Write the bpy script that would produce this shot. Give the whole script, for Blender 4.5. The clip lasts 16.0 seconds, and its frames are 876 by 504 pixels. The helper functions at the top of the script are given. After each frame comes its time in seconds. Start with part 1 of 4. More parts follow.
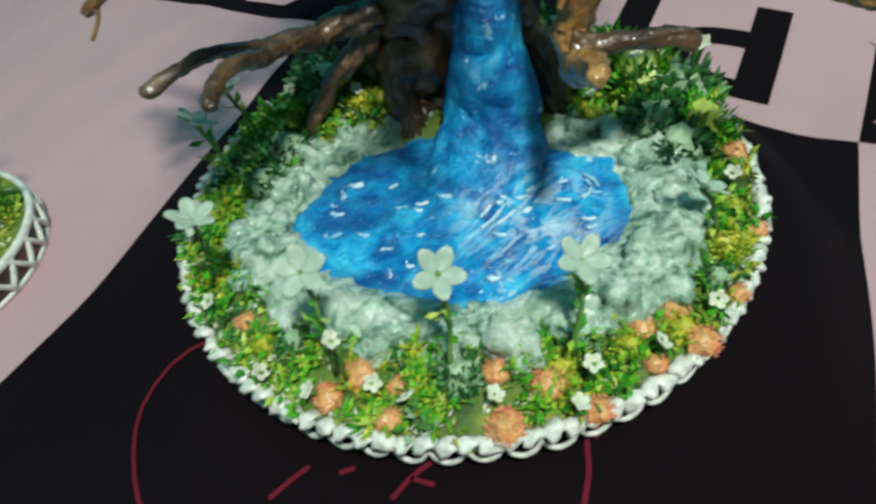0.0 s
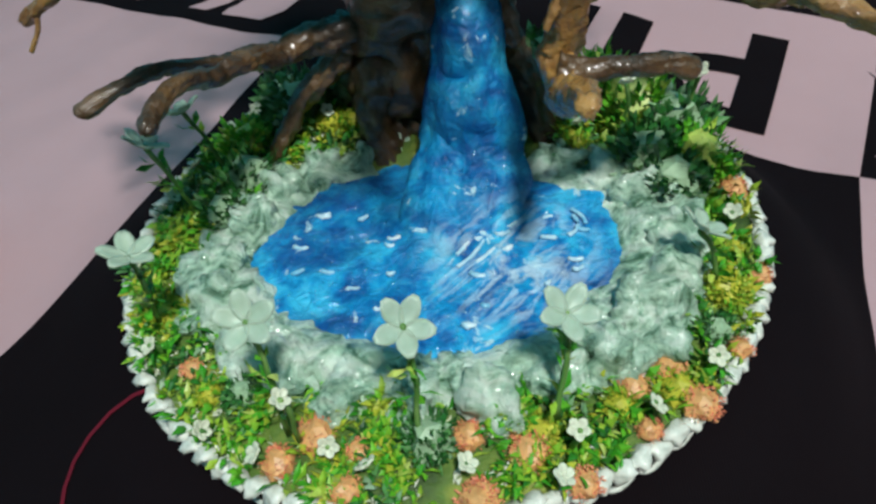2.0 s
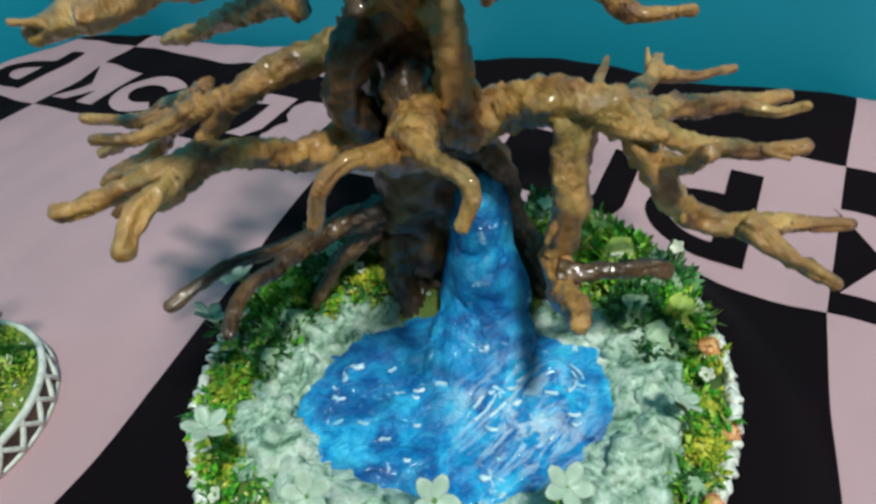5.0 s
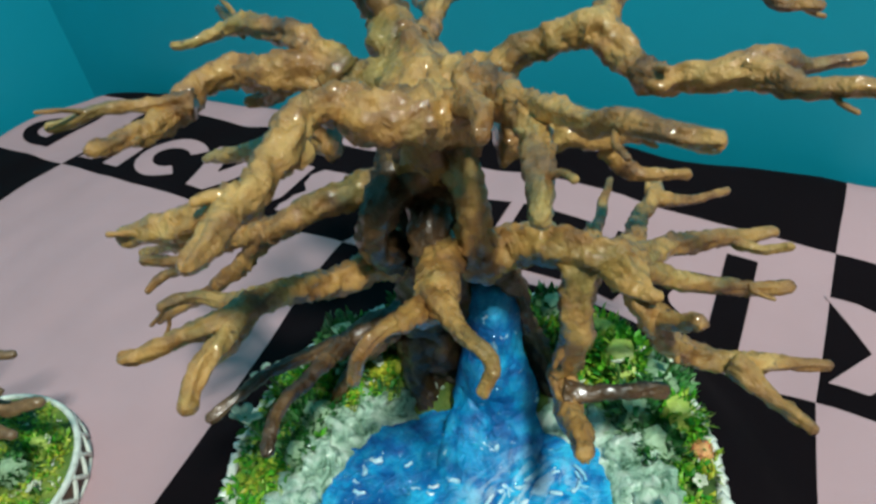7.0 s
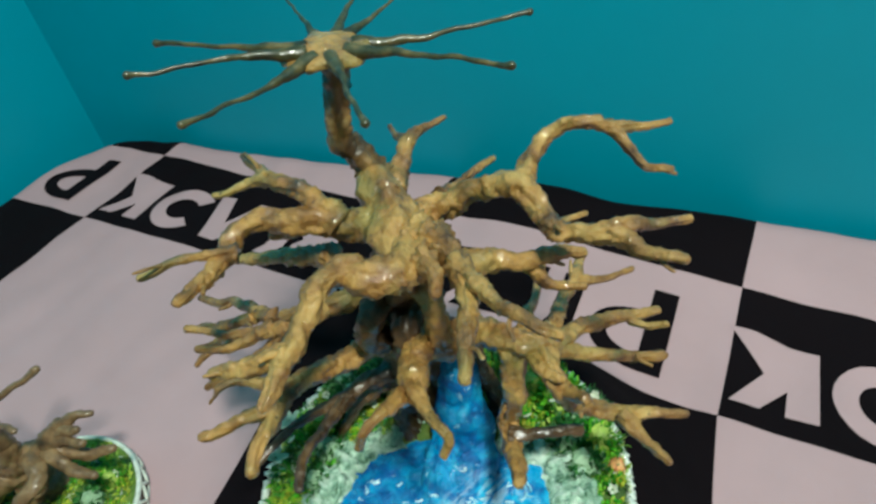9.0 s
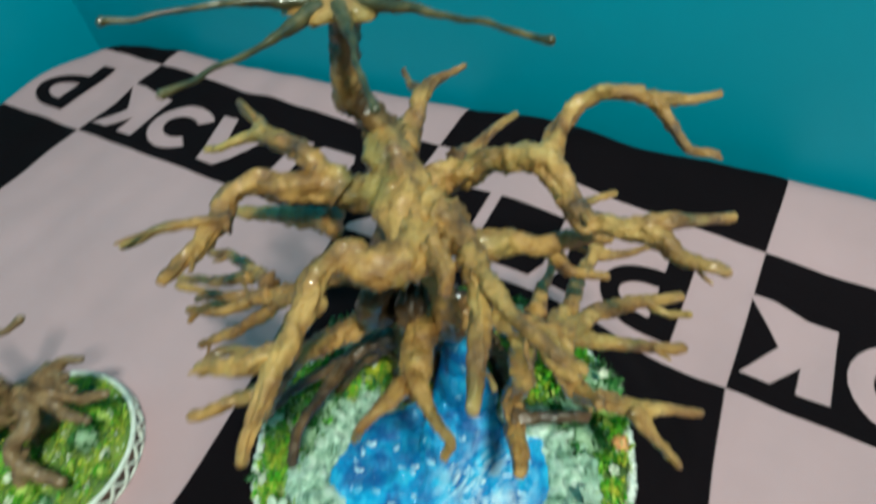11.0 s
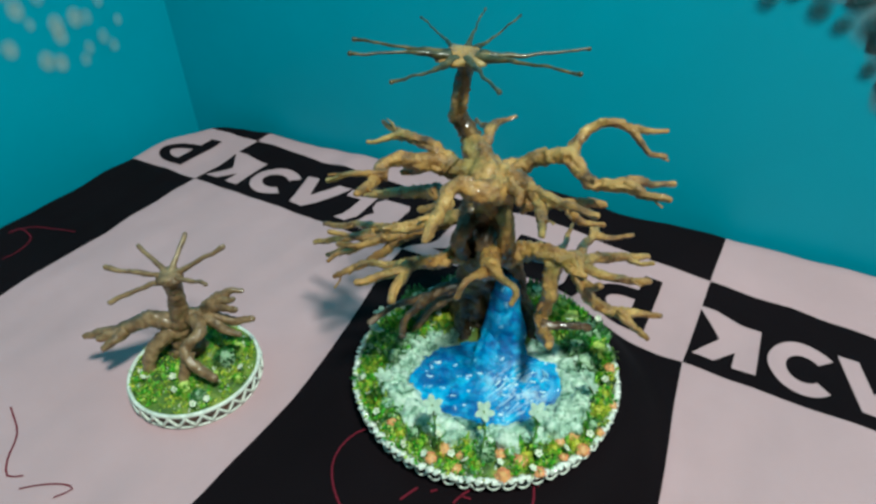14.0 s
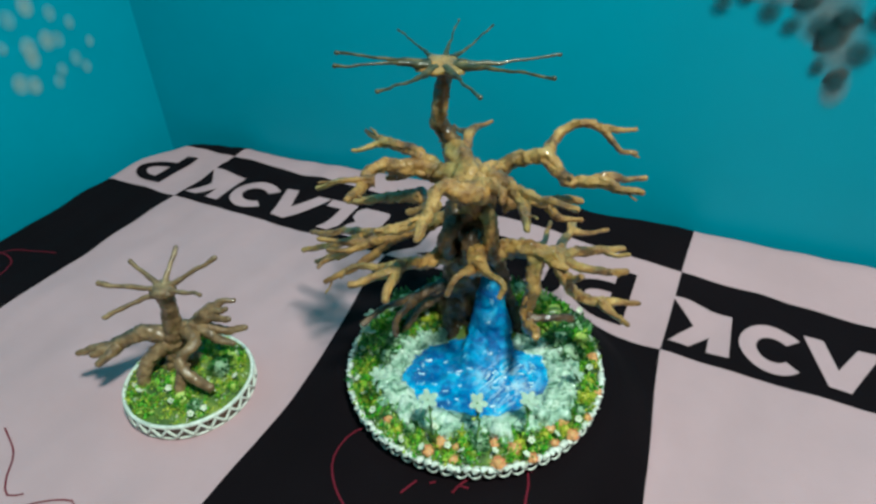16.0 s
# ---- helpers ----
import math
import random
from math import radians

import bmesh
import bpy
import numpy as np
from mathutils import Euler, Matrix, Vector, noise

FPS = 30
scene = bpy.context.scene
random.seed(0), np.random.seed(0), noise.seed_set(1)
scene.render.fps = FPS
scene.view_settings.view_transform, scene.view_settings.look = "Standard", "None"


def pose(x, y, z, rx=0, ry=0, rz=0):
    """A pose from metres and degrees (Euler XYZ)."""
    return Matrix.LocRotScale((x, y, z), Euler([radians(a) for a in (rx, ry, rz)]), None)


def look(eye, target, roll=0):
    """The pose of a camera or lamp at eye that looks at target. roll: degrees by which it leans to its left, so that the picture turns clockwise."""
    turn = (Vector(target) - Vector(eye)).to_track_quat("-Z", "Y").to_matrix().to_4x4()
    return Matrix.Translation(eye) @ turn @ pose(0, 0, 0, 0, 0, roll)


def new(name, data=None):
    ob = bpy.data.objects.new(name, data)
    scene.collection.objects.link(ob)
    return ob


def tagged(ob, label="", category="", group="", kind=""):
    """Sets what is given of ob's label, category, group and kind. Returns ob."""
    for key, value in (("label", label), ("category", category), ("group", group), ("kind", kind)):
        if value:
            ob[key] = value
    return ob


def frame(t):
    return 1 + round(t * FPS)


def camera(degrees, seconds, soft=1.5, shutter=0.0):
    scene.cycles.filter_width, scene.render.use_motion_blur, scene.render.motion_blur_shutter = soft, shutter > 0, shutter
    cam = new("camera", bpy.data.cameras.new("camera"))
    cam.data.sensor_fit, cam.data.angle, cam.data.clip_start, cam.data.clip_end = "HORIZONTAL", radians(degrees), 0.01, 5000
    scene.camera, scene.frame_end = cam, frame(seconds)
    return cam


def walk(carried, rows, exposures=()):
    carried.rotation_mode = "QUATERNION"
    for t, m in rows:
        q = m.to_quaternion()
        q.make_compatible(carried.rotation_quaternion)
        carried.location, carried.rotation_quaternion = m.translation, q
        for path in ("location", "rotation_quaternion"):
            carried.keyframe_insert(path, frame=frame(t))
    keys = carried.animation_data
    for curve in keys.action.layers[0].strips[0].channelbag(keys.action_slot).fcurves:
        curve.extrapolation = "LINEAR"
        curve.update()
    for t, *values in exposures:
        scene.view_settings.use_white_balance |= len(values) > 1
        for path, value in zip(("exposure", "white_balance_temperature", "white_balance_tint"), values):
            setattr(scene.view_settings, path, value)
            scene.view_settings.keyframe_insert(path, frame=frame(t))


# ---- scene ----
cam = camera(68.8, 16.0, soft=2.7, shutter=0.6)
PATH = [
    (0, (0.023, -0.168, 0.168), (-0.254, 1.145, -1.315), -11.3),
    (0.5, (0.031, -0.155, 0.166), (-0.202, 1.143, -1.337), -10.0),
    (1, (0.033, -0.145, 0.16), (-0.194, 1.156, -1.342), -9.9),
    (1.5, (0.029, -0.146, 0.159), (-0.197, 1.161, -1.338), -9.6),
    (2, (0.025, -0.15, 0.158), (-0.21, 1.205, -1.295), -8.8),
    (2.5, (0.024, -0.157, 0.165), (-0.228, 1.233, -1.251), -9.0),
    (3, (0.024, -0.157, 0.169), (-0.19, 1.275, -1.211), -7.6),
    (3.5, (0.025, -0.157, 0.174), (-0.182, 1.331, -1.147), -8.0),
    (5.8, (0.025, -0.143, 0.23), (-0.225, 1.313, -1.118), -8.5),
    (6, (0.024, -0.142, 0.234), (-0.211, 1.328, -1.103), -8.0),
    (6.5, (0.024, -0.141, 0.242), (-0.209, 1.346, -1.076), -7.4),
    (7, (0.023, -0.142, 0.249), (-0.222, 1.365, -1.042), -7.5),
    (7.5, (0.032, -0.145, 0.266), (-0.214, 1.377, -1.008), -8.5),
    (8, (0.031, -0.152, 0.288), (-0.227, 1.326, -1.034), -9.0),
    (8.5, (0.038, -0.17, 0.317), (-0.243, 1.278, -1.033), -10.9),
    (8.7, (0.041, -0.173, 0.337), (-0.201, 1.292, -1.004), -10.3),
    (10.8, (0.039, -0.122, 0.34), (-0.142, 1.185, -1.163), -6.4),
    (11, (0.037, -0.132, 0.342), (-0.195, 1.114, -1.205), -7.6),
    (11.5, (0.046, -0.171, 0.349), (-0.2, 0.984, -1.265), -7.8),
    (12, (0.041, -0.208, 0.368), (-0.226, 0.989, -1.212), -8.2),
    (12.5, (0.021, -0.25, 0.383), (-0.216, 1.188, -0.985), -3.2),
    (13, (0.006, -0.292, 0.387), (-0.221, 1.232, -0.889), -3.2),
    (13.5, (0.003, -0.324, 0.389), (-0.216, 1.222, -0.86), -2.1),
    (14, (0.003, -0.334, 0.384), (-0.175, 1.236, -0.842), -0.9),
    (14.5, (0.001, -0.341, 0.386), (-0.162, 1.24, -0.829), -0.9),
    (15, (-0.002, -0.344, 0.388), (-0.169, 1.249, -0.81), -2.1),
    (15.5, (-0.002, -0.35, 0.391), (-0.152, 1.245, -0.806), -1.9),
    (16, (-0.007, -0.354, 0.39), (-0.095, 1.243, -0.811), -1.5),
]
walk(cam, [(t, look(eye, target, roll)) for t, eye, target, roll in PATH], [(0, -0.02, 6500, 12), (0.5, -0.16, 6450, 9), (1.2, -0.16, 6400, 11), (2, -0.10, 6350, 18), (3.5, -0.02, 6400, 18), (6.5, 0, 6350, 14), (8, 0.04, 6350, 7), (11, 0.08, 6450, 3), (13, 0.12, 6300, 4), (16, 0.13, 6150, 4)])


# ---- light ----
world = bpy.data.worlds.new("world")
scene.world = world
world.use_nodes = True
world.node_tree.nodes["Background"].inputs[0].default_value = (0.6, 0.75, 1.0, 1)
world.node_tree.nodes["Background"].inputs[1].default_value = 0.02


lamp = bpy.data.lights.new("ceiling_lamp", "AREA")
lamp.shape, lamp.size, lamp.energy, lamp.color = "DISK", 0.2, 31.5, (0.94, 1.0, 0.88)
new("ceiling_lamp", lamp).matrix_world = look((0.38, -0.59, 1.58), (0, 0.05, 0.05))


# ---- materials ----
def mat(name, build):
    m = bpy.data.materials.new(name)
    m.use_nodes = True
    nt = m.node_tree
    bsdf = nt.nodes["Principled BSDF"]
    build(nt, bsdf)
    return m


def node(nt, kind, **inputs):
    n = nt.nodes.new(kind)
    for key, value in inputs.items():
        n.inputs[key.replace("_", " ")].default_value = value
    return n


def coords(nt):
    return nt.nodes.new("ShaderNodeTexCoord").outputs["Object"]


def noise_tex(nt, scale, detail=4, rough=0.6, distort=0.0):
    n = node(nt, "ShaderNodeTexNoise", Scale=scale, Detail=detail, Roughness=rough, Distortion=distort)
    nt.links.new(coords(nt), n.inputs["Vector"])
    return n.outputs["Fac"]


def ramp(nt, fac, *stops):
    r = nt.nodes.new("ShaderNodeValToRGB")
    el = r.color_ramp.elements
    while len(el) < len(stops):
        el.new(0.5)
    for e, (p, c) in zip(el, stops):
        e.position, e.color = p, (*c, 1)
    nt.links.new(fac, r.inputs[0])
    return r.outputs[0]


def mixed(nt, fac, a, b):
    m = nt.nodes.new("ShaderNodeMix")
    m.data_type = "RGBA"
    nt.links.new(fac, m.inputs[0])
    for value, socket in ((a, m.inputs[6]), (b, m.inputs[7])):
        if isinstance(value, tuple):
            socket.default_value = (*value, 1)
        else:
            nt.links.new(value, socket)
    return m.outputs[2]


def bumped(nt, bsdf, height, strength, distance, film_scale=260, film_depth=0.0012):
    b = node(nt, "ShaderNodeBump", Strength=strength, Distance=distance)
    nt.links.new(height, b.inputs["Height"])
    nt.links.new(b.outputs[0], bsdf.inputs["Normal"])
    film = node(nt, "ShaderNodeBump", Strength=0.8, Distance=film_depth)
    nt.links.new(noise_tex(nt, film_scale, 2, 0.5), film.inputs["Height"])
    nt.links.new(film.outputs[0], bsdf.inputs["Coat Normal"])


def painted(name, dark, mid, light, scale=60, rough=0.5, bump=0.3, dist=0.001, coat=0.0, lo=0.35, hi=0.68):
    def build(nt, bsdf):
        c = ramp(nt, noise_tex(nt, scale, 6), (lo, dark), (0.5 * (lo + hi), mid), (hi, light))
        nt.links.new(c, bsdf.inputs["Base Color"])
        bsdf.inputs["Roughness"].default_value = rough
        bsdf.inputs["Coat Weight"].default_value = coat
        bsdf.inputs["Coat Roughness"].default_value = 0.12
        bumped(nt, bsdf, noise_tex(nt, scale * 3, 4), bump, dist)
    return mat(name, build)


def leafy(name, stops, rough=0.45, random_of="Random Per Island"):
    def build(nt, bsdf):
        if random_of == "Random Per Island":
            r = nt.nodes.new("ShaderNodeNewGeometry").outputs["Random Per Island"]
        else:
            r = nt.nodes.new("ShaderNodeObjectInfo").outputs["Random"]
        c = ramp(nt, r, *stops)
        grain = ramp(nt, noise_tex(nt, 400, 2), (0.3, (0.75, 0.75, 0.75)), (0.7, (1.1, 1.1, 1.1)))
        m = nt.nodes.new("ShaderNodeMix")
        m.data_type, m.blend_type = "RGBA", "MULTIPLY"
        m.inputs[0].default_value = 1
        nt.links.new(c, m.inputs[6])
        nt.links.new(grain, m.inputs[7])
        nt.links.new(m.outputs[2], bsdf.inputs["Base Color"])
        bsdf.inputs["Roughness"].default_value = rough
        bsdf.inputs["Subsurface Weight"].default_value = 0.0
    return mat(name, build)


def cloth_build(c1, c2):
    def build(nt, bsdf):
        c = ramp(nt, noise_tex(nt, 9, 5), (0.3, c1), (0.7, c2))
        nt.links.new(c, bsdf.inputs["Base Color"])
        bsdf.inputs["Roughness"].default_value = 0.85
        bsdf.inputs["Specular IOR Level"].default_value = 0.1
        weave = node(nt, "ShaderNodeTexWave", Scale=420, Distortion=1.5, Detail=1)
        nt.links.new(coords(nt), weave.inputs["Vector"])
        bumped(nt, bsdf, weave.outputs["Fac"], 0.12, 0.0003)
    return build


pink_cloth = mat("pink_cloth", cloth_build((0.445, 0.29, 0.315), (0.50, 0.325, 0.355)))
black_cloth = mat("black_cloth", cloth_build((0.0034, 0.0016, 0.0028), (0.0056, 0.0028, 0.0045)))
red_print = mat("red_print", cloth_build((0.11, 0.008, 0.018), (0.17, 0.014, 0.03)))


def teal_build(nt, bsdf):
    c = ramp(nt, noise_tex(nt, 3.5, 5), (0.3, (0.0, 0.295, 0.415)), (0.7, (0.0, 0.33, 0.46)))
    nt.links.new(c, bsdf.inputs["Base Color"])
    bsdf.inputs["Roughness"].default_value = 0.55
    bumped(nt, bsdf, noise_tex(nt, 70, 5), 0.12, 0.002)


teal_paint = mat("teal_paint", teal_build)
# Beige of the unseen walls, picked warm to offset the teal bounce.
bounce_beige = painted("bounce_beige", (0.60, 0.46, 0.36), (0.66, 0.52, 0.42), (0.70, 0.56, 0.46), 4, 0.7, 0.1)
white_paint = painted("white_paint", (0.72, 0.72, 0.70), (0.78, 0.78, 0.76), (0.82, 0.82, 0.8), 6, 0.7, 0.1)
floor_tile = painted("floor_tile", (0.36, 0.28, 0.22), (0.44, 0.36, 0.29), (0.50, 0.42, 0.35), 8, 0.4, 0.1)


def bark_build(nt, bsdf):
    base = ramp(nt, noise_tex(nt, 55, 6, 0.60, 0.3), (0.33, (0.09, 0.037, 0.011)), (0.45, (0.27, 0.125, 0.030)), (0.57, (0.45, 0.24, 0.062)), (0.74, (0.60, 0.38, 0.125)))
    moss = ramp(nt, noise_tex(nt, 24, 5, 0.6, 0.4), (0.52, (0, 0, 0)), (0.66, (0.55, 0.55, 0.55)))
    c = mixed(nt, moss, base, (0.29, 0.26, 0.07))
    pits = ramp(nt, noise_tex(nt, 190, 5, 0.68), (0.30, (0.85, 0.85, 0.85)), (0.385, (0, 0, 0)))
    c = mixed(nt, pits, c, (0.045, 0.020, 0.008))
    nt.links.new(c, bsdf.inputs["Base Color"])
    bsdf.inputs["Roughness"].default_value = 0.45
    bsdf.inputs["Coat Weight"].default_value = 1.0
    bsdf.inputs["Coat Roughness"].default_value = 0.05
    bumped(nt, bsdf, noise_tex(nt, 150, 6, 0.62, 0.2), 0.85, 0.0036, 300, 0.0036)


bark = mat("glazed_bark", bark_build)


def small_bark_build(nt, bsdf):
    c = ramp(nt, noise_tex(nt, 110, 6, 0.62), (0.3, (0.07, 0.038, 0.020)), (0.5, (0.20, 0.118, 0.055)), (0.75, (0.36, 0.24, 0.12)))
    nt.links.new(c, bsdf.inputs["Base Color"])
    bsdf.inputs["Roughness"].default_value = 0.5
    bsdf.inputs["Coat Weight"].default_value = 0.5
    bsdf.inputs["Coat Roughness"].default_value = 0.12
    bumped(nt, bsdf, noise_tex(nt, 180, 5, 0.6), 0.45, 0.0015)


small_bark = mat("small_bark", small_bark_build)
# Darker brown bark for the trunk, its lobes and limbs below 0.088 m.
trunk_bark = painted("dark_trunk_bark", (0.022, 0.012, 0.006), (0.075, 0.038, 0.015), (0.17, 0.09, 0.032), 55, 0.45, 0.8, 0.003, 0.7)
mast_bark = painted("mast_bark", (0.05, 0.024, 0.008), (0.16, 0.085, 0.026), (0.34, 0.20, 0.065), 50, 0.45, 0.8, 0.003, 0.8)
ray_bark = painted("ray_bark", (0.012, 0.014, 0.006), (0.06, 0.055, 0.02), (0.18, 0.13, 0.05), 90, 0.4, 0.4, 0.001, 0.5)


def water_build(nt, bsdf):
    base = ramp(nt, noise_tex(nt, 85, 6, 0.60, 0.5), (0.30, (0.0, 0.055, 0.21)), (0.40, (0.0, 0.145, 0.44)), (0.51, (0.0, 0.30, 0.65)), (0.64, (0.03, 0.50, 0.82)))
    deep = ramp(nt, noise_tex(nt, 34, 5, 0.62, 0.8), (0.36, (0.7, 0.7, 0.7)), (0.54, (0, 0, 0)))
    base = mixed(nt, deep, base, (0.0, 0.055, 0.25))
    foam = ramp(nt, noise_tex(nt, 105, 5, 0.58, 0.5), (0.63, (0, 0, 0)), (0.67, (0.85, 0.85, 0.85)))
    c = mixed(nt, foam, base, (0.50, 0.76, 0.86))
    place = nt.nodes.new("ShaderNodeMapping")
    place.inputs["Location"].default_value = (-0.024, 0.024, 0)
    nt.links.new(coords(nt), place.inputs["Vector"])
    dist = nt.nodes.new("ShaderNodeVectorMath")
    dist.operation = "LENGTH"
    nt.links.new(place.outputs[0], dist.inputs[0])
    near = ramp(nt, dist.outputs["Value"], (0.013, (1, 1, 1)), (0.036, (0, 0, 0)))
    turned = nt.nodes.new("ShaderNodeMapping")
    turned.vector_type = "TEXTURE"
    turned.inputs["Rotation"].default_value = (0, 0, math.radians(46))
    turned.inputs["Scale"].default_value = (2.2, 0.8, 1)
    nt.links.new(coords(nt), turned.inputs["Vector"])
    brush = node(nt, "ShaderNodeTexNoise", Scale=80, Detail=7, Roughness=0.62, Distortion=2.2)
    nt.links.new(turned.outputs[0], brush.inputs["Vector"])
    lines = ramp(nt, brush.outputs["Fac"], (0.44, (0, 0, 0)), (0.56, (0.85, 0.85, 0.85)))
    both = nt.nodes.new("ShaderNodeMath")
    both.operation = "MULTIPLY"
    nt.links.new(near, both.inputs[0])
    nt.links.new(lines, both.inputs[1])
    c = mixed(nt, both.outputs[0], c, (0.66, 0.84, 0.93))
    nt.links.new(c, bsdf.inputs["Base Color"])
    bsdf.inputs["Roughness"].default_value = 0.5
    bsdf.inputs["Specular IOR Level"].default_value = 0.25
    bsdf.inputs["Coat Weight"].default_value = 0.7
    bsdf.inputs["Coat Roughness"].default_value = 0.07
    bumped(nt, bsdf, noise_tex(nt, 210, 4, 0.55, 0.8), 0.7, 0.003, 330, 0.0036)


water_paint = mat("water_paint", water_build)


def stone_build(nt, bsdf):
    c = ramp(nt, noise_tex(nt, 95, 8, 0.66, 1.4), (0.35, (0.035, 0.13, 0.06)), (0.42, (0.24, 0.43, 0.30)), (0.50, (0.48, 0.70, 0.54)), (0.61, (0.76, 0.90, 0.78)))
    nt.links.new(c, bsdf.inputs["Base Color"])
    bsdf.inputs["Roughness"].default_value = 0.4
    bsdf.inputs["Coat Weight"].default_value = 0.6
    bsdf.inputs["Coat Roughness"].default_value = 0.12
    bumped(nt, bsdf, noise_tex(nt, 170, 6, 0.66, 1.8), 1.0, 0.0028, 260, 0.0036)


stone_paint = mat("stone_paint", stone_build)
lace_white = painted("lace_white", (0.52, 0.57, 0.50), (0.70, 0.74, 0.67), (0.80, 0.83, 0.77), 250, 0.5, 0.3, 0.0006, 0.3)
brown_side = painted("brown_side", (0.03, 0.015, 0.01), (0.06, 0.03, 0.02), (0.1, 0.05, 0.03), 60, 0.5, 0.3)
soil_green = painted("soil_green", (0.03, 0.07, 0.012), (0.09, 0.17, 0.02), (0.26, 0.30, 0.04), 60, 0.7, 0.6, 0.002)
leaf_green = leafy("leaf_green", ((0.0, (0.015, 0.15, 0.012)), (0.3, (0.045, 0.35, 0.015)), (0.62, (0.14, 0.48, 0.02)), (0.85, (0.35, 0.54, 0.04)), (1.0, (0.52, 0.63, 0.16))))
leaf_dark = leafy("leaf_dark", ((0.0, (0.010, 0.07, 0.015)), (0.5, (0.025, 0.19, 0.03)), (0.85, (0.11, 0.30, 0.09)), (1.0, (0.42, 0.58, 0.40))))
leaf_yellow = leafy("leaf_yellow", ((0.0, (0.12, 0.36, 0.02)), (0.5, (0.32, 0.46, 0.03)), (1.0, (0.58, 0.55, 0.05))))
salmon = leafy("salmon", ((0.0, (0.78, 0.20, 0.11)), (0.65, (0.86, 0.32, 0.19)), (0.95, (0.82, 0.42, 0.17)), (1.0, (0.56, 0.48, 0.08))))
foam_white = painted("foam_white", (0.16, 0.50, 0.74), (0.44, 0.70, 0.84), (0.74, 0.86, 0.92), 120, 0.4, 0.4, 0.001, 0.5)
cream = leafy("cream", ((0.0, (0.66, 0.72, 0.50)), (0.5, (0.76, 0.80, 0.66)), (1.0, (0.80, 0.82, 0.74))))


def petal_build(nt, bsdf):
    c = ramp(nt, noise_tex(nt, 160, 3), (0.3, (0.46, 0.64, 0.49)), (0.7, (0.66, 0.80, 0.67)))
    nt.links.new(c, bsdf.inputs["Base Color"])
    bsdf.inputs["Roughness"].default_value = 0.42
    bsdf.inputs["Transmission Weight"].default_value = 0.35


petal_plastic = mat("petal_plastic", petal_build)
stem_green = painted("stem_green", (0.05, 0.16, 0.03), (0.10, 0.24, 0.05), (0.2, 0.34, 0.1), 120, 0.4, 0.1)


# ---- builders ----
def mesh_of(name, bm, material, smooth=True):
    me = bpy.data.meshes.new(name)
    bm.to_mesh(me)
    bm.free()
    for m in (material if isinstance(material, (list, tuple)) else [material]):
        me.materials.append(m)
    if smooth:
        me.shade_smooth()
    return me


def part(name, bm, material, parent, label="", smooth=True):
    """Links a bmesh as one mesh object under a thing or a part."""
    me = bm if isinstance(bm, bpy.types.Mesh) else mesh_of(name, bm, material, smooth)
    ob = new(name, me)
    ob.parent = parent
    if label:
        tagged(ob, label)
    return ob


def thing(name, place, label, category, group="", kind=""):
    ob = new(name)
    ob.location = place
    ob.empty_display_size = 0.02
    return tagged(ob, label, category, group, kind)


def spline(points, step):
    """A smooth line (Catmull-Rom) through (x, y, z, radius) points."""
    p = [np.array(q, float) for q in points]
    p = [2 * p[0] - p[1]] + p + [2 * p[-1] - p[-2]]
    out = []
    for a, b, c, d in zip(p, p[1:], p[2:], p[3:]):
        n = max(2, int(np.linalg.norm(c[:3] - b[:3]) / step))
        for i in range(n):
            t = i / n
            out.append(0.5 * (2 * b + (c - a) * t + (2 * a - 5 * b + 4 * c - d) * t * t + (3 * b - a - 3 * c + d) * t ** 3))
    return out + [p[-2]]


